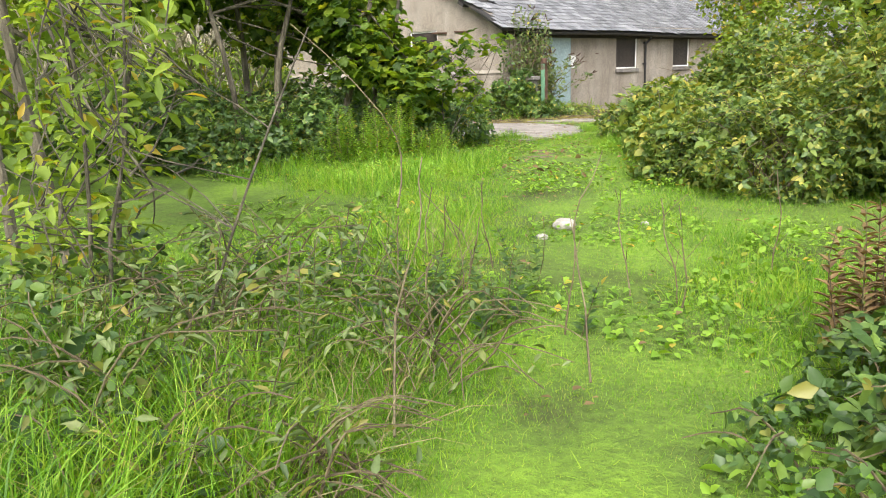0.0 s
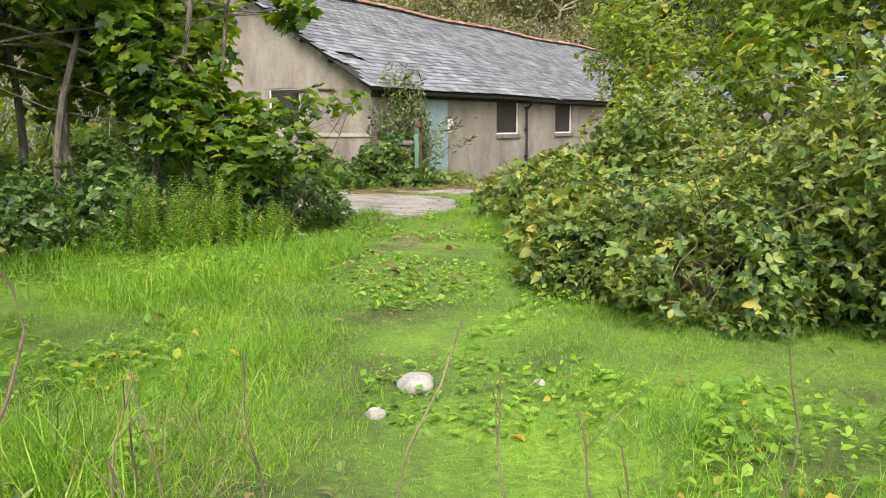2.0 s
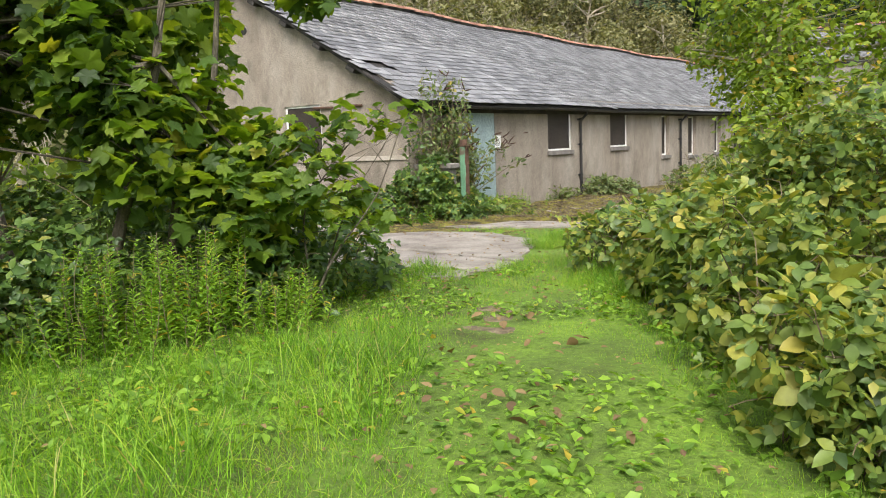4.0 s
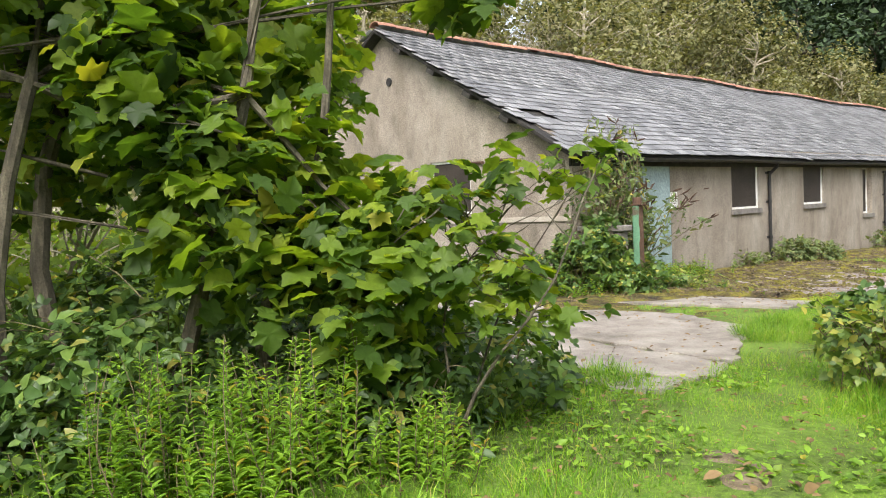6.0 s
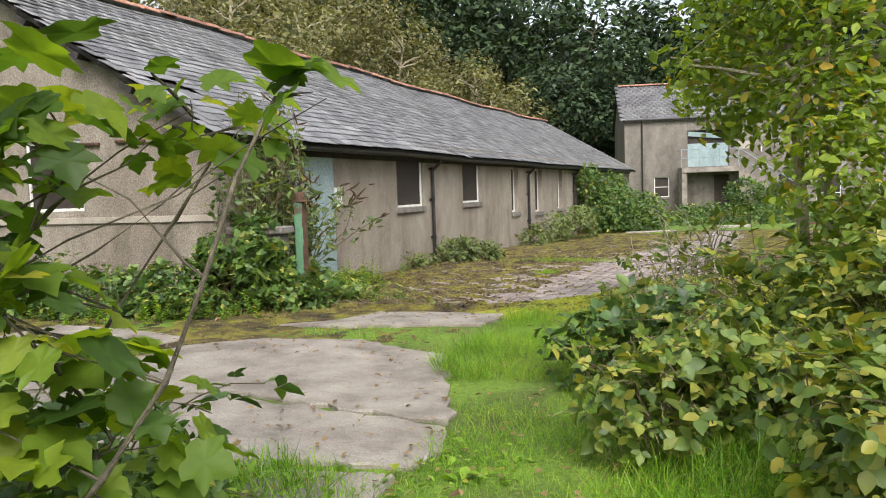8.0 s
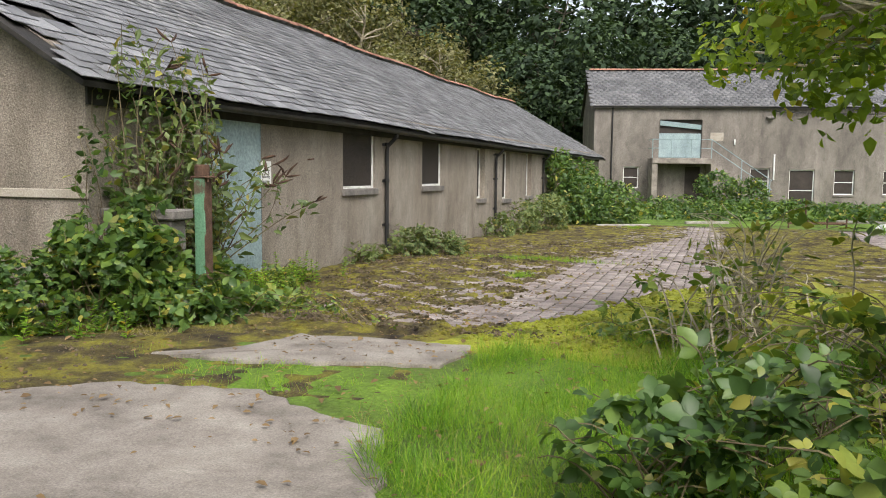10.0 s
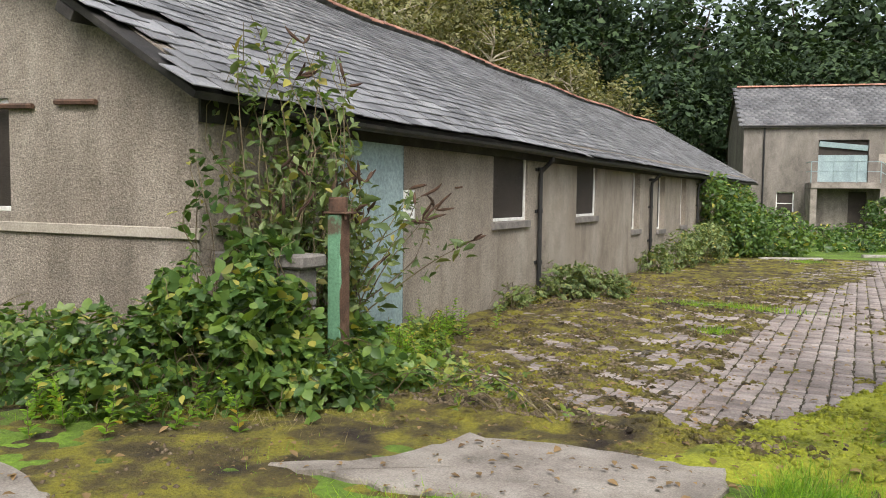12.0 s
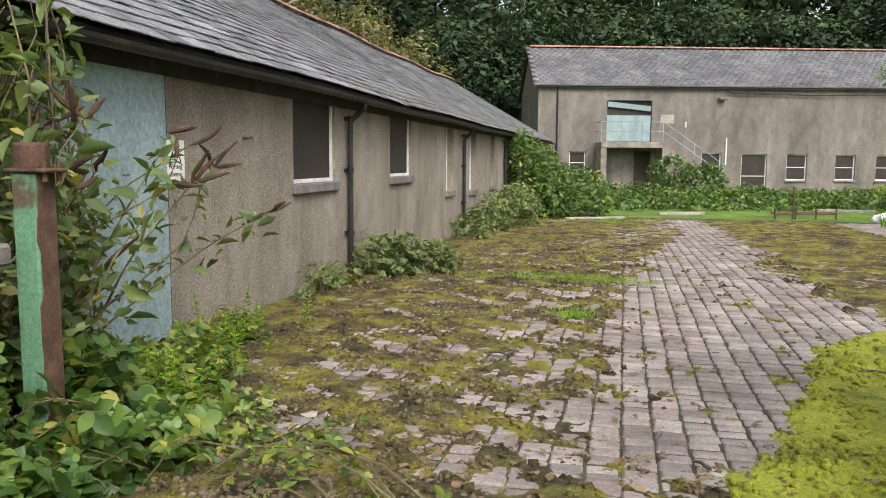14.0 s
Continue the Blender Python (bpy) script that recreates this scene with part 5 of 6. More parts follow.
_far += [(3 + 2.6 * k, 29.5 + 0.27 * 2.6 * k + _r.uniform(-1, 1), -0.35, 1.6, 1.4, 0.5) for k in range(9)]
bramble(_far, 32000, "overgrown brambles before the far building", 41, 0.17, 40, mat=IVY, template=LEAF, gaps=0.5)
bramble([(5.6, 36.4, 0.8, 1.0, 0.8, 0.8), (7.2, 36.6, 0.3, 1.0, 0.8, 1.0)], 2500, "creeper climbing the outside stair", 42, 0.16, 10, mat=IVY, template=LEAF, name="creeper", category="creeper")
bramble([(2.9, -10.6, 0.25, 1.2, 1.1, 0.65), (3.6, -9.5, 0.3, 0.7, 0.8, 0.6), (4.3, -8.1, 0.3, 0.6, 0.7, 0.65), (2.6, -8.6, 0.4, 1.4, 1.3, 0.8), (1.4, -11.0, 0.4, 1.5, 1.5, 0.9), (4.0, -7.0, 0.2, 0.8, 0.8, 0.5)], 14000, "dark bramble undergrowth below the sycamores", 43, 0.1, 80, mat=IVY)


bramble([(5.65, -0.5, 0.35, 0.5, 0.6, 0.55), (6.1, -1.2, 0.5, 0.55, 0.6, 0.7), (6.0, 0.4, 0.5, 0.5, 0.5, 0.7), (6.3, -2.2, 0.4, 0.5, 0.5, 0.5)], 160, "bare pale arching canes over the long grass", 44, 0.09, 80, gaps=0.2, leafed=0.12, cane_mat=PALE_TWIG, stout=0.011)
bramble([(5.55, -3.6, 0.25, 0.35, 0.35, 0.35), (5.95, -3.3, 0.35, 0.4, 0.4, 0.4)], 420, "pale-leaved bramble spilling over the long grass", 50, 0.1, 40, mat=IVY, gaps=0.4, leafed=0.4, template=ROUND_THREE)
bramble([(5.0, 0.35, 0.0, 0.35, 0.4, 0.22), (5.6, 0.1, 0.0, 0.5, 0.4, 0.3)], 500, "small bramble patch on the moss", 45, 0.08, 8)


# nettles and willowherb: upright stems with paired leaves
def herbs(places, label, seed, h=0.6, mat=None, size=0.075, template=LEAF):
    r = random.Random(seed)
    t = thing("nettle_clump", label, "nettles", "nettles")
    bm, pts, out = bmesh.new(), [], []
    for x, y in places:
        hh = h * r.uniform(0.45, 1.3)
        z = gz(x, y) - 0.02
        tip = (x + r.gauss(0, 0.08), y + r.gauss(0, 0.08), z + hh)
        line = wander(r, (x, y, z), tip, 0.08, 4)
        tube(bm, line, tapered(0.004, 0.002, len(line)), 3)
        for k in range(int(hh / 0.035)):
            f = 0.15 + 0.85 * k / (hh / 0.035)
            q = Vector((x, y, z)).lerp(Vector(tip), f)
            for s in (0, math.pi):
                pts.append(q), out.append((k * 1.57 + s, 1.15 - 0.55 * f))
    tagged(part("stalk_cluster", bm, CANE, t), kind="stuff")
    ang = np.array([o[0] for o in out]) + np.random.default_rng(seed).normal(size=len(out)) * 0.4
    n = np.stack([-np.cos(ang) * 0.5, -np.sin(ang) * 0.5, np.ones(len(ang))], -1)
    y_ = np.stack([np.cos(ang), np.sin(ang), 0.1 * np.ones(len(ang))], -1)
    y_ -= n * (n * y_).sum(-1, keepdims=True) / (n * n).sum(-1, keepdims=True)
    y_ /= np.linalg.norm(y_, axis=1, keepdims=True)
    n /= np.linalg.norm(n, axis=1, keepdims=True)
    turns = np.stack([np.cross(y_, n), y_, n], -1)
    part("foliage", strewn("foliage", template, np.array([list(q) for q in pts]), turns, size * np.array([o[1] for o in out])), mat or WEED, t)


def around(seed, n, line, spread_):
    r = np.random.default_rng(seed)
    t = r.random(n) * (len(line) - 1)
    k = t.astype(int)
    a, b = np.array(line)[k], np.array(line)[k + 1]
    return (a + (b - a) * (t - k)[:, None] + r.normal(size=(n, 2)) * spread_).tolist()


herbs(around(1, 105, [(3.9, -10.0), (4.4, -9.4), (4.85, -8.75)], 0.24), "bright green nettles in front of the bushes", 51, 0.68, None, 0.085, NARROW)
herbs(around(2, 34, [(4.85, -8.6), (5.05, -8.1)], 0.16), "bright nettles at the edge of the path", 52, 0.42, None, 0.08, NARROW)
herbs(around(7, 70, [(9.3, -15.9), (9.9, -15.3), (10.6, -15.6)], 0.4), "tangled grey-green willowherb beside the path", 57, 0.55, BUDDLEIA, 0.09, NARROW)
herbs(around(3, 60, [(9.4, -14.6), (10.6, -13.9)], 0.35), "dark weeds in the tall grass", 53, 0.42, IVY)
herbs(around(4, 50, [(13.1, -14.6), (13.4, -13.0)], 0.25), "weeds beside the path", 54, 0.35, WEED)
herbs(around(5, 40, [(0.5, 1.0), (1.1, 0.9), (0.35, 3.4)], 0.15), "thin weeds before the steel door", 55, 0.4, WEED)
herbs(around(6, 40, [(1.3, -0.9), (0.2, -1.9), (-1.5, -2.2)], 0.25), "fresh weeds beside the slabs", 56, 0.3, WEED)


# trees
def tree(label, stems, blobs, n, mat, template, size, seed, gaps=0.4, twigs=70, bark=None, sides=8, lift=0.55, shell=0.3, name="tree", category="tree", group="trees", scale=1.0, single=False, wild=0.6):
    """stems: (base, top, radius). Limbs run from the stems into the crown's masses, twigs from there to leaves."""
    r = random.Random(seed)
    t = thing(name, label, category, group)
    bm = bmesh.new()
    lines = []
    for a, b, rad in stems:
        line = wander(r, (a[0], a[1], gz(a[0], a[1]) - 0.1), b, 0.09, 8)
        tube(bm, line, tapered(rad, rad * 0.35, len(line)), sides)
        lines.append((line, rad))
    part("trunk", bm, bark or BARK, t)
    p, d = cloud(blobs, n, shell, gaps, scale, seed)
    bm = bmesh.new()
    for x, y, z, rx, ry, rz in blobs:
        for _ in range(3):
            line, rad = r.choice(lines)
            e = (x + r.uniform(-0.5, 0.5) * rx, y + r.uniform(-0.5, 0.5) * ry, z + r.uniform(-0.4, 0.5) * rz)
            s = min(line[4:], key=lambda v: abs(v.z - e[2] + 0.6 * math.hypot(v.x - e[0], v.y - e[1])))
            w = wander(r, s, e, 0.15, 5)
            tube(bm, w, tapered(rad * 0.4, rad * 0.12, len(w)), 5)
            for _ in range(max(1, twigs // (3 * len(blobs)))):
                e2 = p[r.randrange(len(p))]
                if (Vector(e2) - w[-1]).length < 1.3 * max(rx, ry, rz):
                    v = wander(r, w[r.randint(2, 5)], e2, 0.12, 4)
                    tube(bm, v, tapered(max(0.006, rad * 0.1), 0.003, len(v)), 4)
    tagged(part("branchwork", bm, bark or BARK, t), kind="stuff")
    if single:
        crown = new("crown")
        crown.parent = t
        one = quick_mesh("leaf", template[0], template[1])
        one.materials.append(mat)
        for q, o in zip(p, d):
            ob = new("leaf", one)
            ob.parent = crown
            tilt = Vector((o[0] * 0.4 + r.gauss(0, 0.3), o[1] * 0.4 + r.gauss(0, 0.3), 0.7)).to_track_quat("Z", "Y")
            ob.matrix_basis = Matrix.LocRotScale(Vector(q), tilt @ Euler((0, 0, r.uniform(0, 6.28))).to_quaternion(), Vector((1, 1, 1)) * size * r.uniform(0.6, 1.3))
    else:
        part("crown", leaves("crown", template, p, d, size, 0.3, lift, wild, seed), mat, t)
    return t


tree("young sycamore with several thin stems and broad lobed leaves",
     [((3.2, -9.95), (3.5, -9.6, 4.4), 0.055), ((2.9, -9.4), (2.5, -9.0, 5.0), 0.07), ((3.5, -9.2), (4.0, -8.7, 4.2), 0.06), ((3.05, -10.4), (2.7, -10.8, 4.6), 0.05), ((2.4, -9.9), (1.8, -10.2, 4.8), 0.06), ((3.9, -8.5), (4.4, -8.2, 3.2), 0.045)],
     [(3.9, -9.2, 2.2, 0.5, 0.5, 0.5), (3.2, -9.7, 3.3, 1.0, 1.0, 0.8), (4.2, -8.1, 3.0, 0.7, 0.6, 0.45), (4.6, -7.75, 2.75, 0.45, 0.4, 0.22), (3.6, -8.4, 2.75, 0.7, 0.7, 0.6), (2.6, -7.7, 2.5, 0.8, 0.6, 0.8), (4.5, -8.3, 0.95, 0.55, 0.55, 0.5), (4.1, -8.8, 1.6, 0.7, 0.6, 0.75), (3.3, -8.5, 1.9, 0.8, 0.7, 0.8), (2.2, -9.3, 2.6, 1.1, 1.1, 1.1), (2.2, -10.6, 3.2, 1.3, 1.2, 1.1), (4.25, -8.35, 1.3, 0.5, 0.5, 0.45), (2.6, -9.4, 4.4, 0.8, 0.8, 0.4)],
     8200, SYC, PALMATE, 0.135, 61, 0.8, 420, wild=0.75, lift=0.75)
tree("sycamore sapling branch reaching over the path", [((4.75, -8.05), (5.55, -7.5, 1.68), 0.012), ((4.6, -8.2), (5.1, -7.7, 1.6), 0.011), ((4.7, -7.9), (5.2, -7.3, 1.55), 0.01)],
     [(5.62, -7.5, 1.7, 0.1, 0.12, 0.1), (5.3, -7.5, 1.66, 0.22, 0.2, 0.14), (5.1, -7.7, 1.62, 0.25, 0.3, 0.2), (5.15, -7.2, 1.6, 0.22, 0.25, 0.18), (4.8, -8.0, 1.4, 0.4, 0.4, 0.32), (5.1, -7.85, 1.15, 0.3, 0.3, 0.25), (5.2, -7.7, 0.85, 0.25, 0.3, 0.22), (4.4, -7.9, 1.55, 0.3, 0.3, 0.25)], 330, SYC, PALMATE, 0.112, 62, 0.15, 130, name="sapling", category="sapling", single=True)
tree("bushy tree overhanging the yard with drooping leaves", [((7.0, -1.7), (6.8, -1.9, 4.8), 0.06), ((7.3, -1.5), (7.6, -1.9, 4.6), 0.05), ((8.6, -1.2), (8.9, -1.0, 5.0), 0.08)],
     [(5.8, 1.3, 2.6, 0.3, 0.4, 0.35), (6.35, 0.9, 2.8, 0.5, 0.5, 0.5), (6.5, 0.1, 2.6, 0.5, 0.6, 0.55), (6.3, -0.9, 2.85, 0.5, 0.5, 0.5), (6.4, -1.4, 2.2, 0.45, 0.5, 0.5), (6.7, -1.5, 3.0, 0.7, 0.6, 0.8), (7.0, -2.2, 2.0, 0.6, 0.5, 0.6), (6.75, -2.0, 3.1, 0.75, 0.75, 0.65), (7.4, -2.3, 2.4, 0.8, 0.7, 0.9), (6.0, -1.8, 2.5, 0.25, 0.3, 0.3), (7.4, -1.7, 4.2, 1.1, 1.1, 0.8), (8.6, -1.5, 3.3, 1.2, 1.2, 1.2), (7.15, -2.9, 1.5, 0.55, 0.5, 0.6), (8.3, -2.6, 1.7, 0.9, 0.8, 0.9), (9.2, -2.2, 4.2, 1.2, 1.2, 1.0)], 16000, FAR_GREEN, LEAF, 0.085, 63, 0.5, 500, bark=PALE_TWIG)
tree("slim tree with yellow-green leaves beside the brambles", [((10.3, -3.0), (10.2, -3.2, 5.0), 0.07), ((12.2, -4.0), (12.4, -3.6, 6.0), 0.1), ((13.4, -5.0), (13.2, -5.2, 5.5), 0.09)],
     [(12.2, -4.0, 4.2, 1.4, 1.4, 1.2), (13.4, -5.0, 3.4, 1.3, 1.3, 1.3), (11.2, -3.2, 3.4, 1.2, 1.2, 1.0), (12.6, -3.6, 5.8, 1.5, 1.5, 1.2), (14.5, -6.5, 2.6, 1.2, 1.2, 1.2), (10.2, -3.2, 3.4, 1.2, 1.0, 1.3), (9.6, -3.4, 2.3, 0.9, 0.8, 0.8)], 9500, FAR_GREEN, LEAF, 0.16, 64, 0.4, 90)
tree("slim young trees with dark stems beside the lawn", [((7.6, -14.85), (7.4, -14.9, 5.2), 0.05), ((7.25, -15.1), (7.0, -15.3, 5.0), 0.045), ((8.3, -14.9), (8.0, -14.5, 3.2), 0.02)],
     [(7.6, -14.7, 3.0, 0.9, 0.9, 0.8), (8.2, -14.6, 1.9, 0.6, 0.6, 0.4), (7.0, -14.2, 2.2, 0.9, 0.8, 0.6), (8.6, -15.2, 0.7, 0.6, 0.5, 0.5)], 2400, FAR_GREEN, LEAF, 0.09, 65, 0.6, 260)
tree("thin-stemmed shrub with small pale green leaves beside the lawn", [((9.75, -15.5), (9.6, -15.2, 1.9), 0.014), ((9.5, -15.6), (9.3, -15.5, 2.1), 0.014), ((9.9, -15.3), (10.2, -14.7, 1.5), 0.01)],
     [(9.5, -15.4, 1.5, 0.6, 0.5, 0.5), (9.2, -15.2, 1.0, 0.5, 0.5, 0.5), (9.3, -15.7, 0.5, 0.6, 0.6, 0.45)], 700, FAR_GREEN, NARROW, 0.08, 66, 0.6, 150, name="shrub", category="shrub")


# buddleia against the shed corner
def buddleia():
    r = random.Random(71)
    t = thing("buddleia", "straggling buddleia with brown seed spikes against the shed", "shrub")
    bm, spikes, pts, out = bmesh.new(), [], [], []
    for k in range(72):
        base = (r.uniform(0.12, 0.5), r.uniform(-0.3, 0.7), -0.05)
        high = r.uniform(1.2, 2.95) if k < 44 else r.uniform(1.0, 1.9)
        end = (r.uniform(0.12, 0.6), base[1] + r.uniform(-0.45, 0.5), high) if k < 58 else (r.uniform(0.7, 1.25), base[1] + r.uniform(0.2, 1.2), high * 0.85)
        line = wander(r, base, end, 0.12, 8, 0.08)
        tube(bm, line, tapered(0.011, 0.003, len(line)), 5)
        for j in range(16, 80):
            f = j / 80
            q = line[int(f * 8)].lerp(line[min(8, int(f * 8) + 1)], f * 8 % 1)
            if r.random() < 0.6:
                pts.append(q + Vector((r.gauss(0, 0.05), r.gauss(0, 0.05), r.gauss(0, 0.04))))
                out.append((r.gauss(0, 1), r.gauss(0, 1), 0.3))
        if k > 48 or k % 5 == 0:
            a = line[-1]
            dirn = (line[-1] - line[-3]).normalized()
            for s in range(r.randint(1, 3)):
                e = a + (dirn + Vector((r.gauss(0, 0.5), r.gauss(0, 0.5), r.uniform(-0.9, 0.2)))).normalized() * r.uniform(0.14, 0.26)
                w = wander(r, a, e, 0.1, 4)
                spikes.append(tube(bmesh.new(), w, [0.006, 0.013, 0.015, 0.011, 0.004], 6))
    tagged(part("stem_cluster", bm, CANE, t), kind="stuff")
    for spike in spikes:
        part("seed_spike", spike, SEED, t, "brown dried flower spike")
    p = np.array([list(q) for q in pts])
    part("foliage", leaves("foliage", ([(x * 0.75, y, z) for x, y, z in LEAF[0]], LEAF[1]), p, np.array(out), 0.1, 0.35, 0.5, 0.8, 72), BUDDLEIA, t)


buddleia()


# dry stems standing in the grass
def dry_stem(x, y, h, label, seed, head=True, lean=0.1):
    r = random.Random(seed)
    t = thing("dry_stem", label, "dry plant", "dry stems")
    top = (x + r.gauss(0, lean), y + r.gauss(0, lean), gz(x, y) + h)
    line = wander(r, (x, y, gz(x, y) - 0.02), top, 0.06, 6)
    bm = tube(bmesh.new(), line, tapered(0.006, 0.003, len(line)), 5)
    for k in range(3):
        a = line[r.randint(2, 5)]
        tube(bm, [a, a + Vector((r.gauss(0, 0.08), r.gauss(0, 0.08), 0.12))], 0.002, 4)
    part("stem", bm, CANE, t)
    if head:
        bm = bmesh.new()
        for k in range(60):
            f = r.uniform(0.55, 1.0) * 6
            q = line[int(min(5, f))].lerp(line[min(6, int(f) + 1)], f % 1) + Vector((r.gauss(0, 0.012), r.gauss(0, 0.012), r.gauss(0, 0.01)))
            bmesh.ops.create_icosphere(bm, subdivisions=1, radius=r.uniform(0.005, 0.011), matrix=Matrix.Translation(q))
        part("seed_head", bm, SEED, t, "rust-brown seed head")


dry_stem(11.4, -12.15, 0.7, "thin dried stem standing in the lawn", 86, False)
dry_stem(11.2, -12.95, 0.6, "thin dried stem standing in the grass", 88, False)
herbs(around(8, 26, [(12.25, -13.0), (12.55, -13.4)], 0.1), "withered brown willowherb beside the path", 58, 0.75, BROWN_LEAF, 0.11, NARROW)
dry_stem(12.75, -13.3, 1.05, "tall dried dock with a rusty seed head", 81)
dry_stem(13.1, -14.3, 0.95, "dried dock with a rusty seed head", 82)
dry_stem(12.3, -12.4, 0.75, "dried dock stem in the grass", 83)
for k in range(12):
    dry_stem(random.Random(k).uniform(9.4, 11.2), random.Random(k + 50).uniform(-14.6, -12.8), 0.6, "thin dead stem standing in the grass", 90 + k, False, 0.15)
for k, (a, b) in enumerate((((10.9, -15.0, 0.05), (9.4, -13.2, 0.5)), ((11.3, -15.3, 0.1), (10.6, -14.4, 0.9)), ((10.0, -14.0, 0.6), (9.0, -13.9, 1.6)), ((11.4, -14.2, 0.0), (10.7, -13.0, 0.8)))):
    line = wander(random.Random(k), (a[0], a[1], a[2] + gz(a[0], a[1])), b, 0.15, 7)
    tagged(part("dead_branch", tube(bmesh.new(), line, tapered(0.006, 0.003, len(line)), 5), CANE, None), "bare brown branch lying in the grass", "branch", "dead branches")


# weeds and brambles round the start of the path
bramble([(10.6, -15.9, 0.0, 0.7, 0.5, 0.5), (10.0, -15.2, 0.1, 0.6, 0.6, 0.5), (11.2, -15.6, -0.05, 0.4, 0.4, 0.3), (10.7, -14.5, 0.0, 0.6, 0.5, 0.35), (9.5, -14.4, 0.1, 0.7, 0.7, 0.5)], 1700, "tangled grey-green weeds beside the path", 46, 0.06, 150, mat=BUDDLEIA, template=NARROW, gaps=0.7, leafed=0.2, name="weed_patch", category="weeds", group="weeds")
bramble([(12.35, -14.3, -0.08, 0.3, 0.5, 0.16), (12.8, -14.6, -0.05, 0.35, 0.5, 0.24), (13.2, -15.6, -0.05, 0.35, 0.4, 0.26)], 2600, "low broad-leaved weeds at the edge of the path", 47, 0.05, 12, mat=IVY, template=LEAF, gaps=0.4, name="weed_patch", category="weeds", group="weeds")
grass(22000, 9.6, 12.6, -17.2, -14.4, 0.4, "tall grass beside the path", 29, thin=0.013, gather=0.0, template=CURVED, loose=0.45, keep=lambda x, y: walked(x, y) < 0.25)


bramble([(10.3, -15.9, 0.05, 0.6, 0.45, 0.32), (9.6, -15.6, 0.1, 0.6, 0.5, 0.42), (10.9, -16.2, 0.0, 0.4, 0.3, 0.22), (8.9, -15.4, 0.1, 0.6, 0.5, 0.5), (9.9, -14.7, 0.05, 0.5, 0.5, 0.3)], 2600, "dark low weeds under the long grass", 51, 0.055, 60, mat=IVY, template=ROUND, gaps=0.6, name="weed_patch", category="weeds", group="weeds", leafed=0.3)


# ---- woods ----
def wood(rows, seed, group, mat, size, per, label, twig=0, bark=None, gaps=0.5, template=None):
    r = random.Random(seed)
    for k, (x, y, h, w) in enumerate(rows):
        z = gz(x, y)
        blobs = [(x, y, z + h * 0.75, w * 0.8, w * 0.8, h * 0.25)]
        for _ in range(7):
            a, q = r.uniform(0, 6.28), r.uniform(0.35, 0.95)
            blobs.append((x + w * q * math.cos(a), y + w * q * math.sin(a), z + h * r.uniform(0.25, 0.9), w * r.uniform(0.35, 0.6), w * r.uniform(0.35, 0.6), h * r.uniform(0.1, 0.2)))
        tree(label, [((x, y), (x + r.gauss(0, 0.4), y + r.gauss(0, 0.4), z + h * 0.85), 0.16)], blobs, per, mat, template or FAR_LEAF, size, seed * 100 + k, gaps, twig, bark, 6, group=group, scale=0.35, shell=0.5)


_q = random.Random(9)
wood([(-12.5 - _q.uniform(0, 3), -6 + 4.2 * k + _q.uniform(-1, 1), _q.uniform(5.5, 8.5), _q.uniform(2.2, 3.0)) for k in range(12)], 3, "trees on the bank", FAR_OLIVE, 0.2, 3800, "tangled olive-brown tree on the bank behind the shed", 160, PALE_TWIG, 0.6)
wood([(-19 - _q.uniform(0, 4), -10 + 5.2 * k + _q.uniform(-1, 1), _q.uniform(8, 11), _q.uniform(2.8, 3.8)) for k in range(12)], 4, "trees on the bank", FAR_OLIVE, 0.27, 3600, "tall olive-brown tree higher on the bank", 110, PALE_TWIG, 0.5)
wood([(-27 - _q.uniform(0, 4), -14 + 8.5 * k + _q.uniform(-1, 1), _q.uniform(13, 17), _q.uniform(4.5, 5.5)) for k in range(11)], 5, "trees on the bank", FAR_OLIVE, 0.4, 2600, "tall tree at the top of the bank", 40, PALE_TWIG, 0.4)
wood([(-7 + 4.5 * k, 49.5 + 1.1 * k + _q.uniform(-1, 1), _q.uniform(9, 12), _q.uniform(3.2, 4.2)) for k in range(11)], 6, "dark trees behind the far building", FAR_DARK, 0.4, 4200, "dark evergreen tree behind the far building", 20, None, 0.3)
wood([(-6 + 6 * k, 59 + 1.1 * k + _q.uniform(-2, 2), _q.uniform(12, 16), _q.uniform(4.5, 5.5)) for k in range(9)], 7, "dark trees behind the far building", FAR_DARK, 0.58, 3000, "tall dark tree on the far bank", 10, None, 0.3)
wood([(-9.5 - 2.2 * k, 45 + 2.4 * (k % 4) + _q.uniform(-1, 1), _q.uniform(8, 11), _q.uniform(2.8, 3.6)) for k in range(9)], 13, "trees on the bank", FAR_OLIVE, 0.28, 3000, "olive-green tree at the end of the bank", 40, PALE_TWIG, 0.4)
wood([(-12 - 3.5 * k, 62 - 3.0 * k + _q.uniform(-1, 1), _q.uniform(13, 17), _q.uniform(4, 5)) for k in range(7)], 14, "trees on the bank", FAR_DARK, 0.55, 2600, "tall dark tree at the end of the bank", 10, None, 0.3)
wood([(14.5 + _q.uniform(0, 3), 1 + 5 * k, _q.uniform(5, 8), 2.6) for k in range(6)], 8, "trees beside the yard", FAR_GREEN, 0.2, 3000, "leafy tree at the side of the yard", 40, None, 0.4)
wood([(-3 - 2.2 * k, -10.5 + 1.2 * math.sin(k * 2), _q.uniform(5, 7), 2.0) for k in range(4)], 10, "trees beyond the sycamores", FAR_GREEN, 0.14, 4200, "leafy sapling thicket beyond the sycamores", 120, None, 0.45, ROUND)
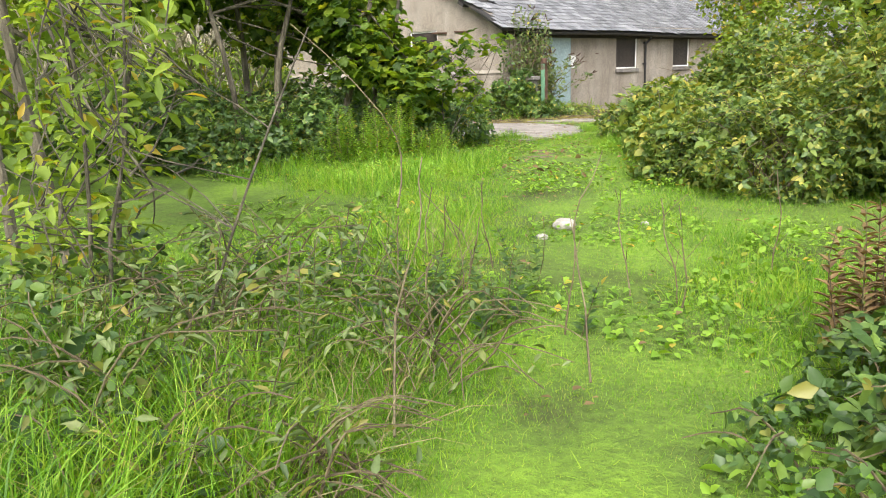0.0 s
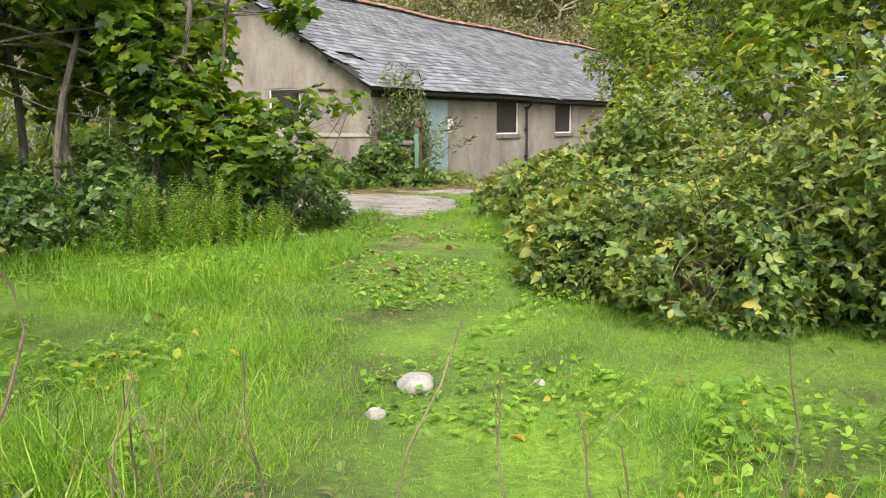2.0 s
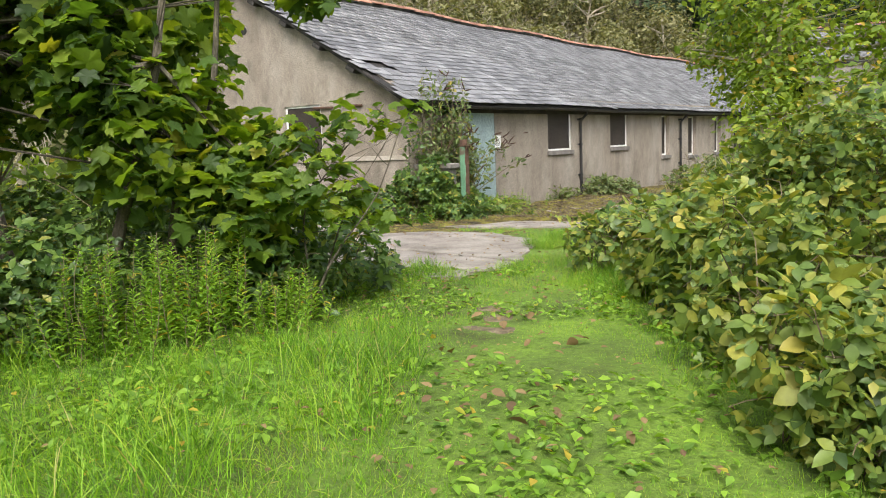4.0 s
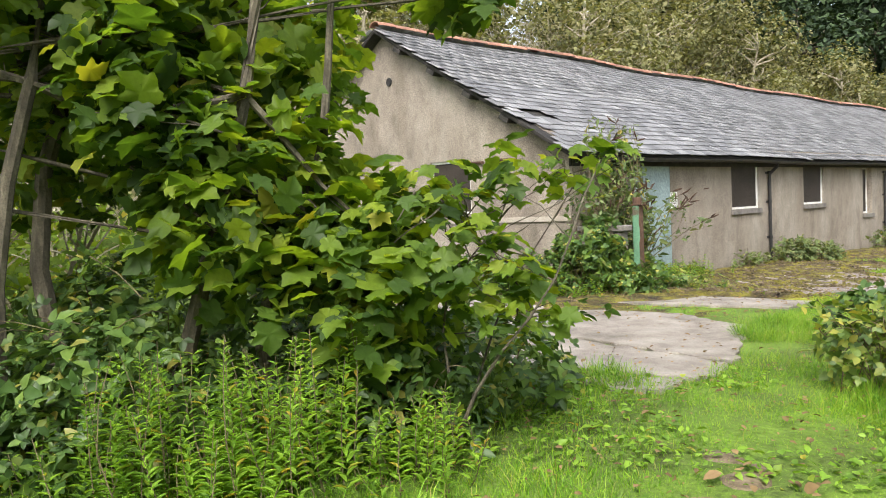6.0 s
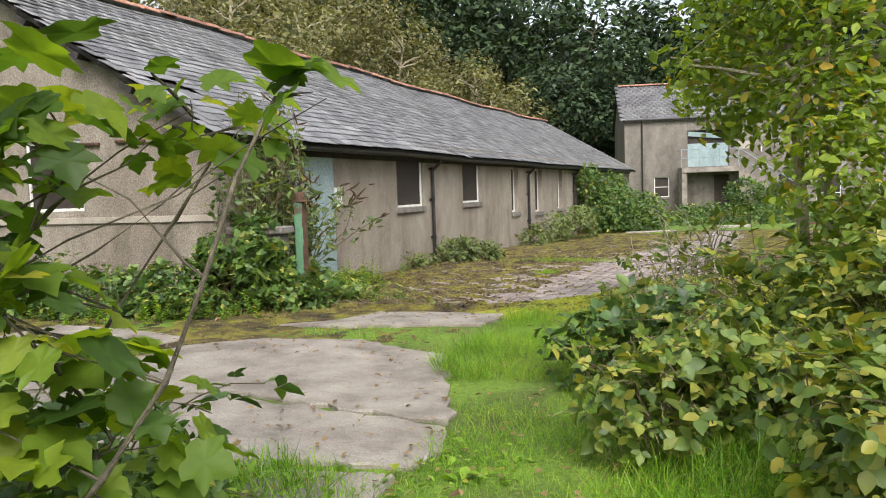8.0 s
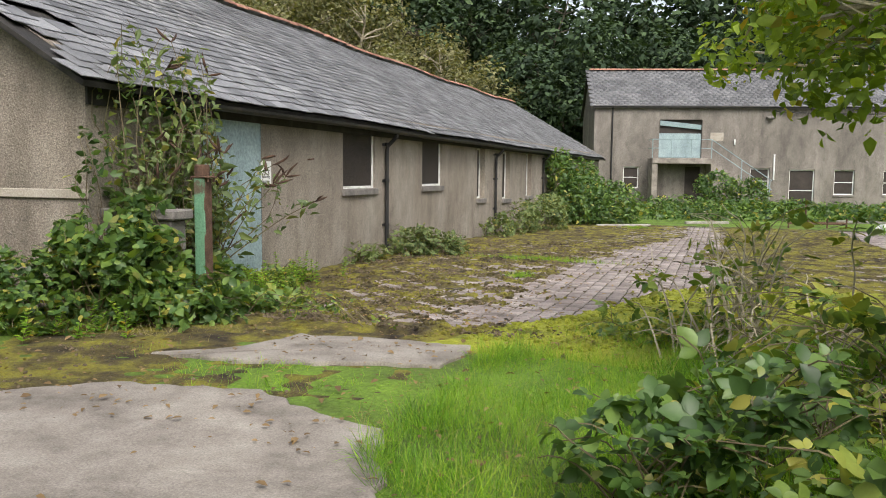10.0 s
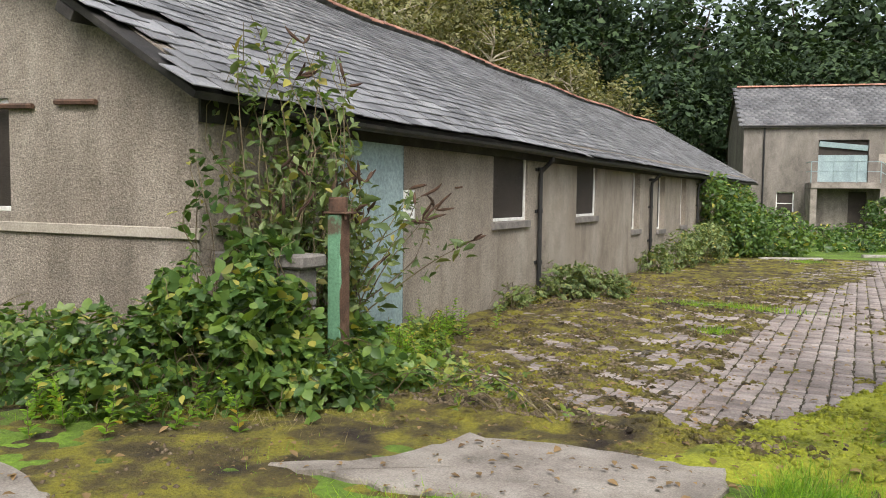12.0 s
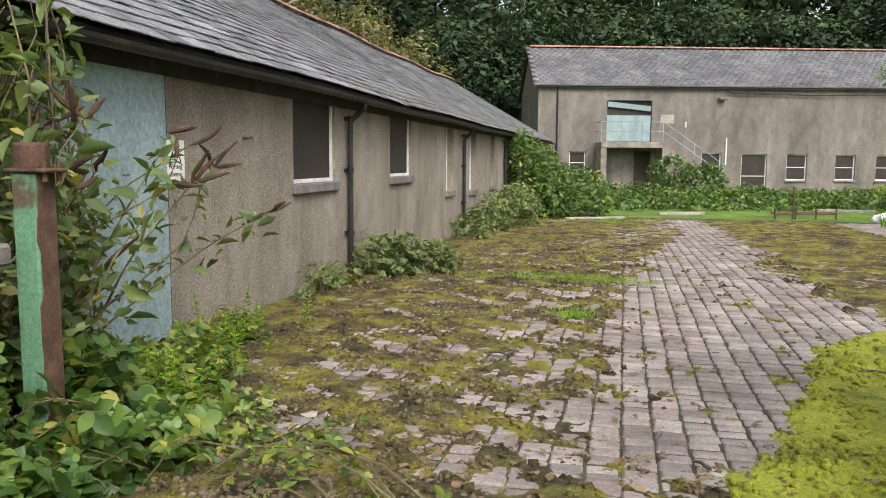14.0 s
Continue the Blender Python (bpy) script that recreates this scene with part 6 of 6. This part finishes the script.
wood([(3.5 - 3.2 * k, -14.5 + _q.uniform(-1, 1), _q.uniform(4.5, 7), 2.1) for k in range(4)], 11, "trees beyond the sycamores", FAR_GREEN, 0.14, 3600, "leafy sapling thicket at the lawn's edge", 120, None, 0.45, ROUND)
wood([(20 + 3 * k, -14 + 6 * k, 7, 3) for k in range(3)] + [(16, -24, 8, 3.5), (8, -26, 8, 3.5), (0, -24, 8, 3.5), (24, -22, 8, 3.5)], 12, "trees behind the lawn", FAR_GREEN, 0.3, 1600, "leafy tree behind the lawn", 10, None, 0.4)


def thicket(name, label, n, spots, size, mat, seed, twigs=0, high=5.0, lean=0.6):
    """Undergrowth that covers a bank: leaves in clumps over it, with bare twigs standing out of them."""
    r = np.random.default_rng(seed)
    x0, x1, y0, y1 = spots
    x, y = r.uniform(x0, x1, n), r.uniform(y0, y1, n)
    top = high * (0.55 + 0.4 * lumps(x, y, 0.55, seed) + 0.25 * lumps(x, y, 1.6, seed + 1)).clip(0.12, 1.3)
    z = ground_z(x, y) + top * r.random(n) ** 0.45
    p = np.stack([x, y, z], -1)
    d = np.tile([0.6 if x1 < 0 else 0.0, -0.4, 0.4], (n, 1))
    tagged(part(name, leaves(name, FAR_LEAF, p, d, size, 0.35, 0.4, 0.9, seed), mat, None), label, "woodland", kind="stuff")
    if twigs:
        q = random.Random(seed)
        bm = bmesh.new()
        for _ in range(twigs):
            a, b = q.uniform(x0, x1), q.uniform(y0, y1)
            zz = gz(a, b)
            h = q.uniform(0.8, 1.7) * high * 0.8
            w = wander(q, (a, b, zz + h * 0.2), (a + q.gauss(0, h * 0.22), b + q.gauss(0, h * 0.22), zz + h), 0.12, 5)
            tube(bm, w, tapered(q.uniform(0.015, 0.032), 0.006, 6), 3)
            for _ in range(6):
                s0 = w[q.randint(1, 4)]
                v = wander(q, s0, s0 + Vector((q.gauss(0, 0.7), q.gauss(0, 0.7), q.uniform(0.3, 1.5))), 0.12, 3)
                tube(bm, v, tapered(0.015, 0.006, 4), 3)
        tagged(part("bare_twigs", bm, PALE_TWIG, None), "pale bare twigs standing out of the bank", "twigs", kind="stuff")


thicket("bank_thicket", "tangled olive undergrowth on the bank behind the shed", 90000, (-24, -10.5, -20, 62), 0.17, FAR_OLIVE, 201, 3000, 4.5)
thicket("bank_thicket", "olive undergrowth higher on the bank", 70000, (-46, -22, -30, 80), 0.36, FAR_OLIVE, 203, 400, 6.0)
thicket("bank_thicket", "dark undergrowth behind the far building", 50000, (-12, 45, 47, 75), 0.42, FAR_DARK, 205, 0, 4.5)
thicket("bank_thicket", "tall dark trees closing the far bank", 48000, (-30, 55, 62, 84), 0.85, FAR_DARK, 211, 0, 13.0)
thicket("bank_thicket", "tall olive trees closing the bank", 38000, (-50, -30, -35, 80), 0.5, FAR_OLIVE, 213, 200, 11.0)
thicket("bank_thicket", "leafy undergrowth beyond the sycamores", 30000, (-10.5, 1.0, -20, -7.5), 0.13, FAR_GREEN, 207, 160, 2.2)
thicket("bank_thicket", "leafy undergrowth at the side of the yard", 30000, (13.5, 26, -4, 34), 0.2, FAR_GREEN, 209, 60, 3.0)
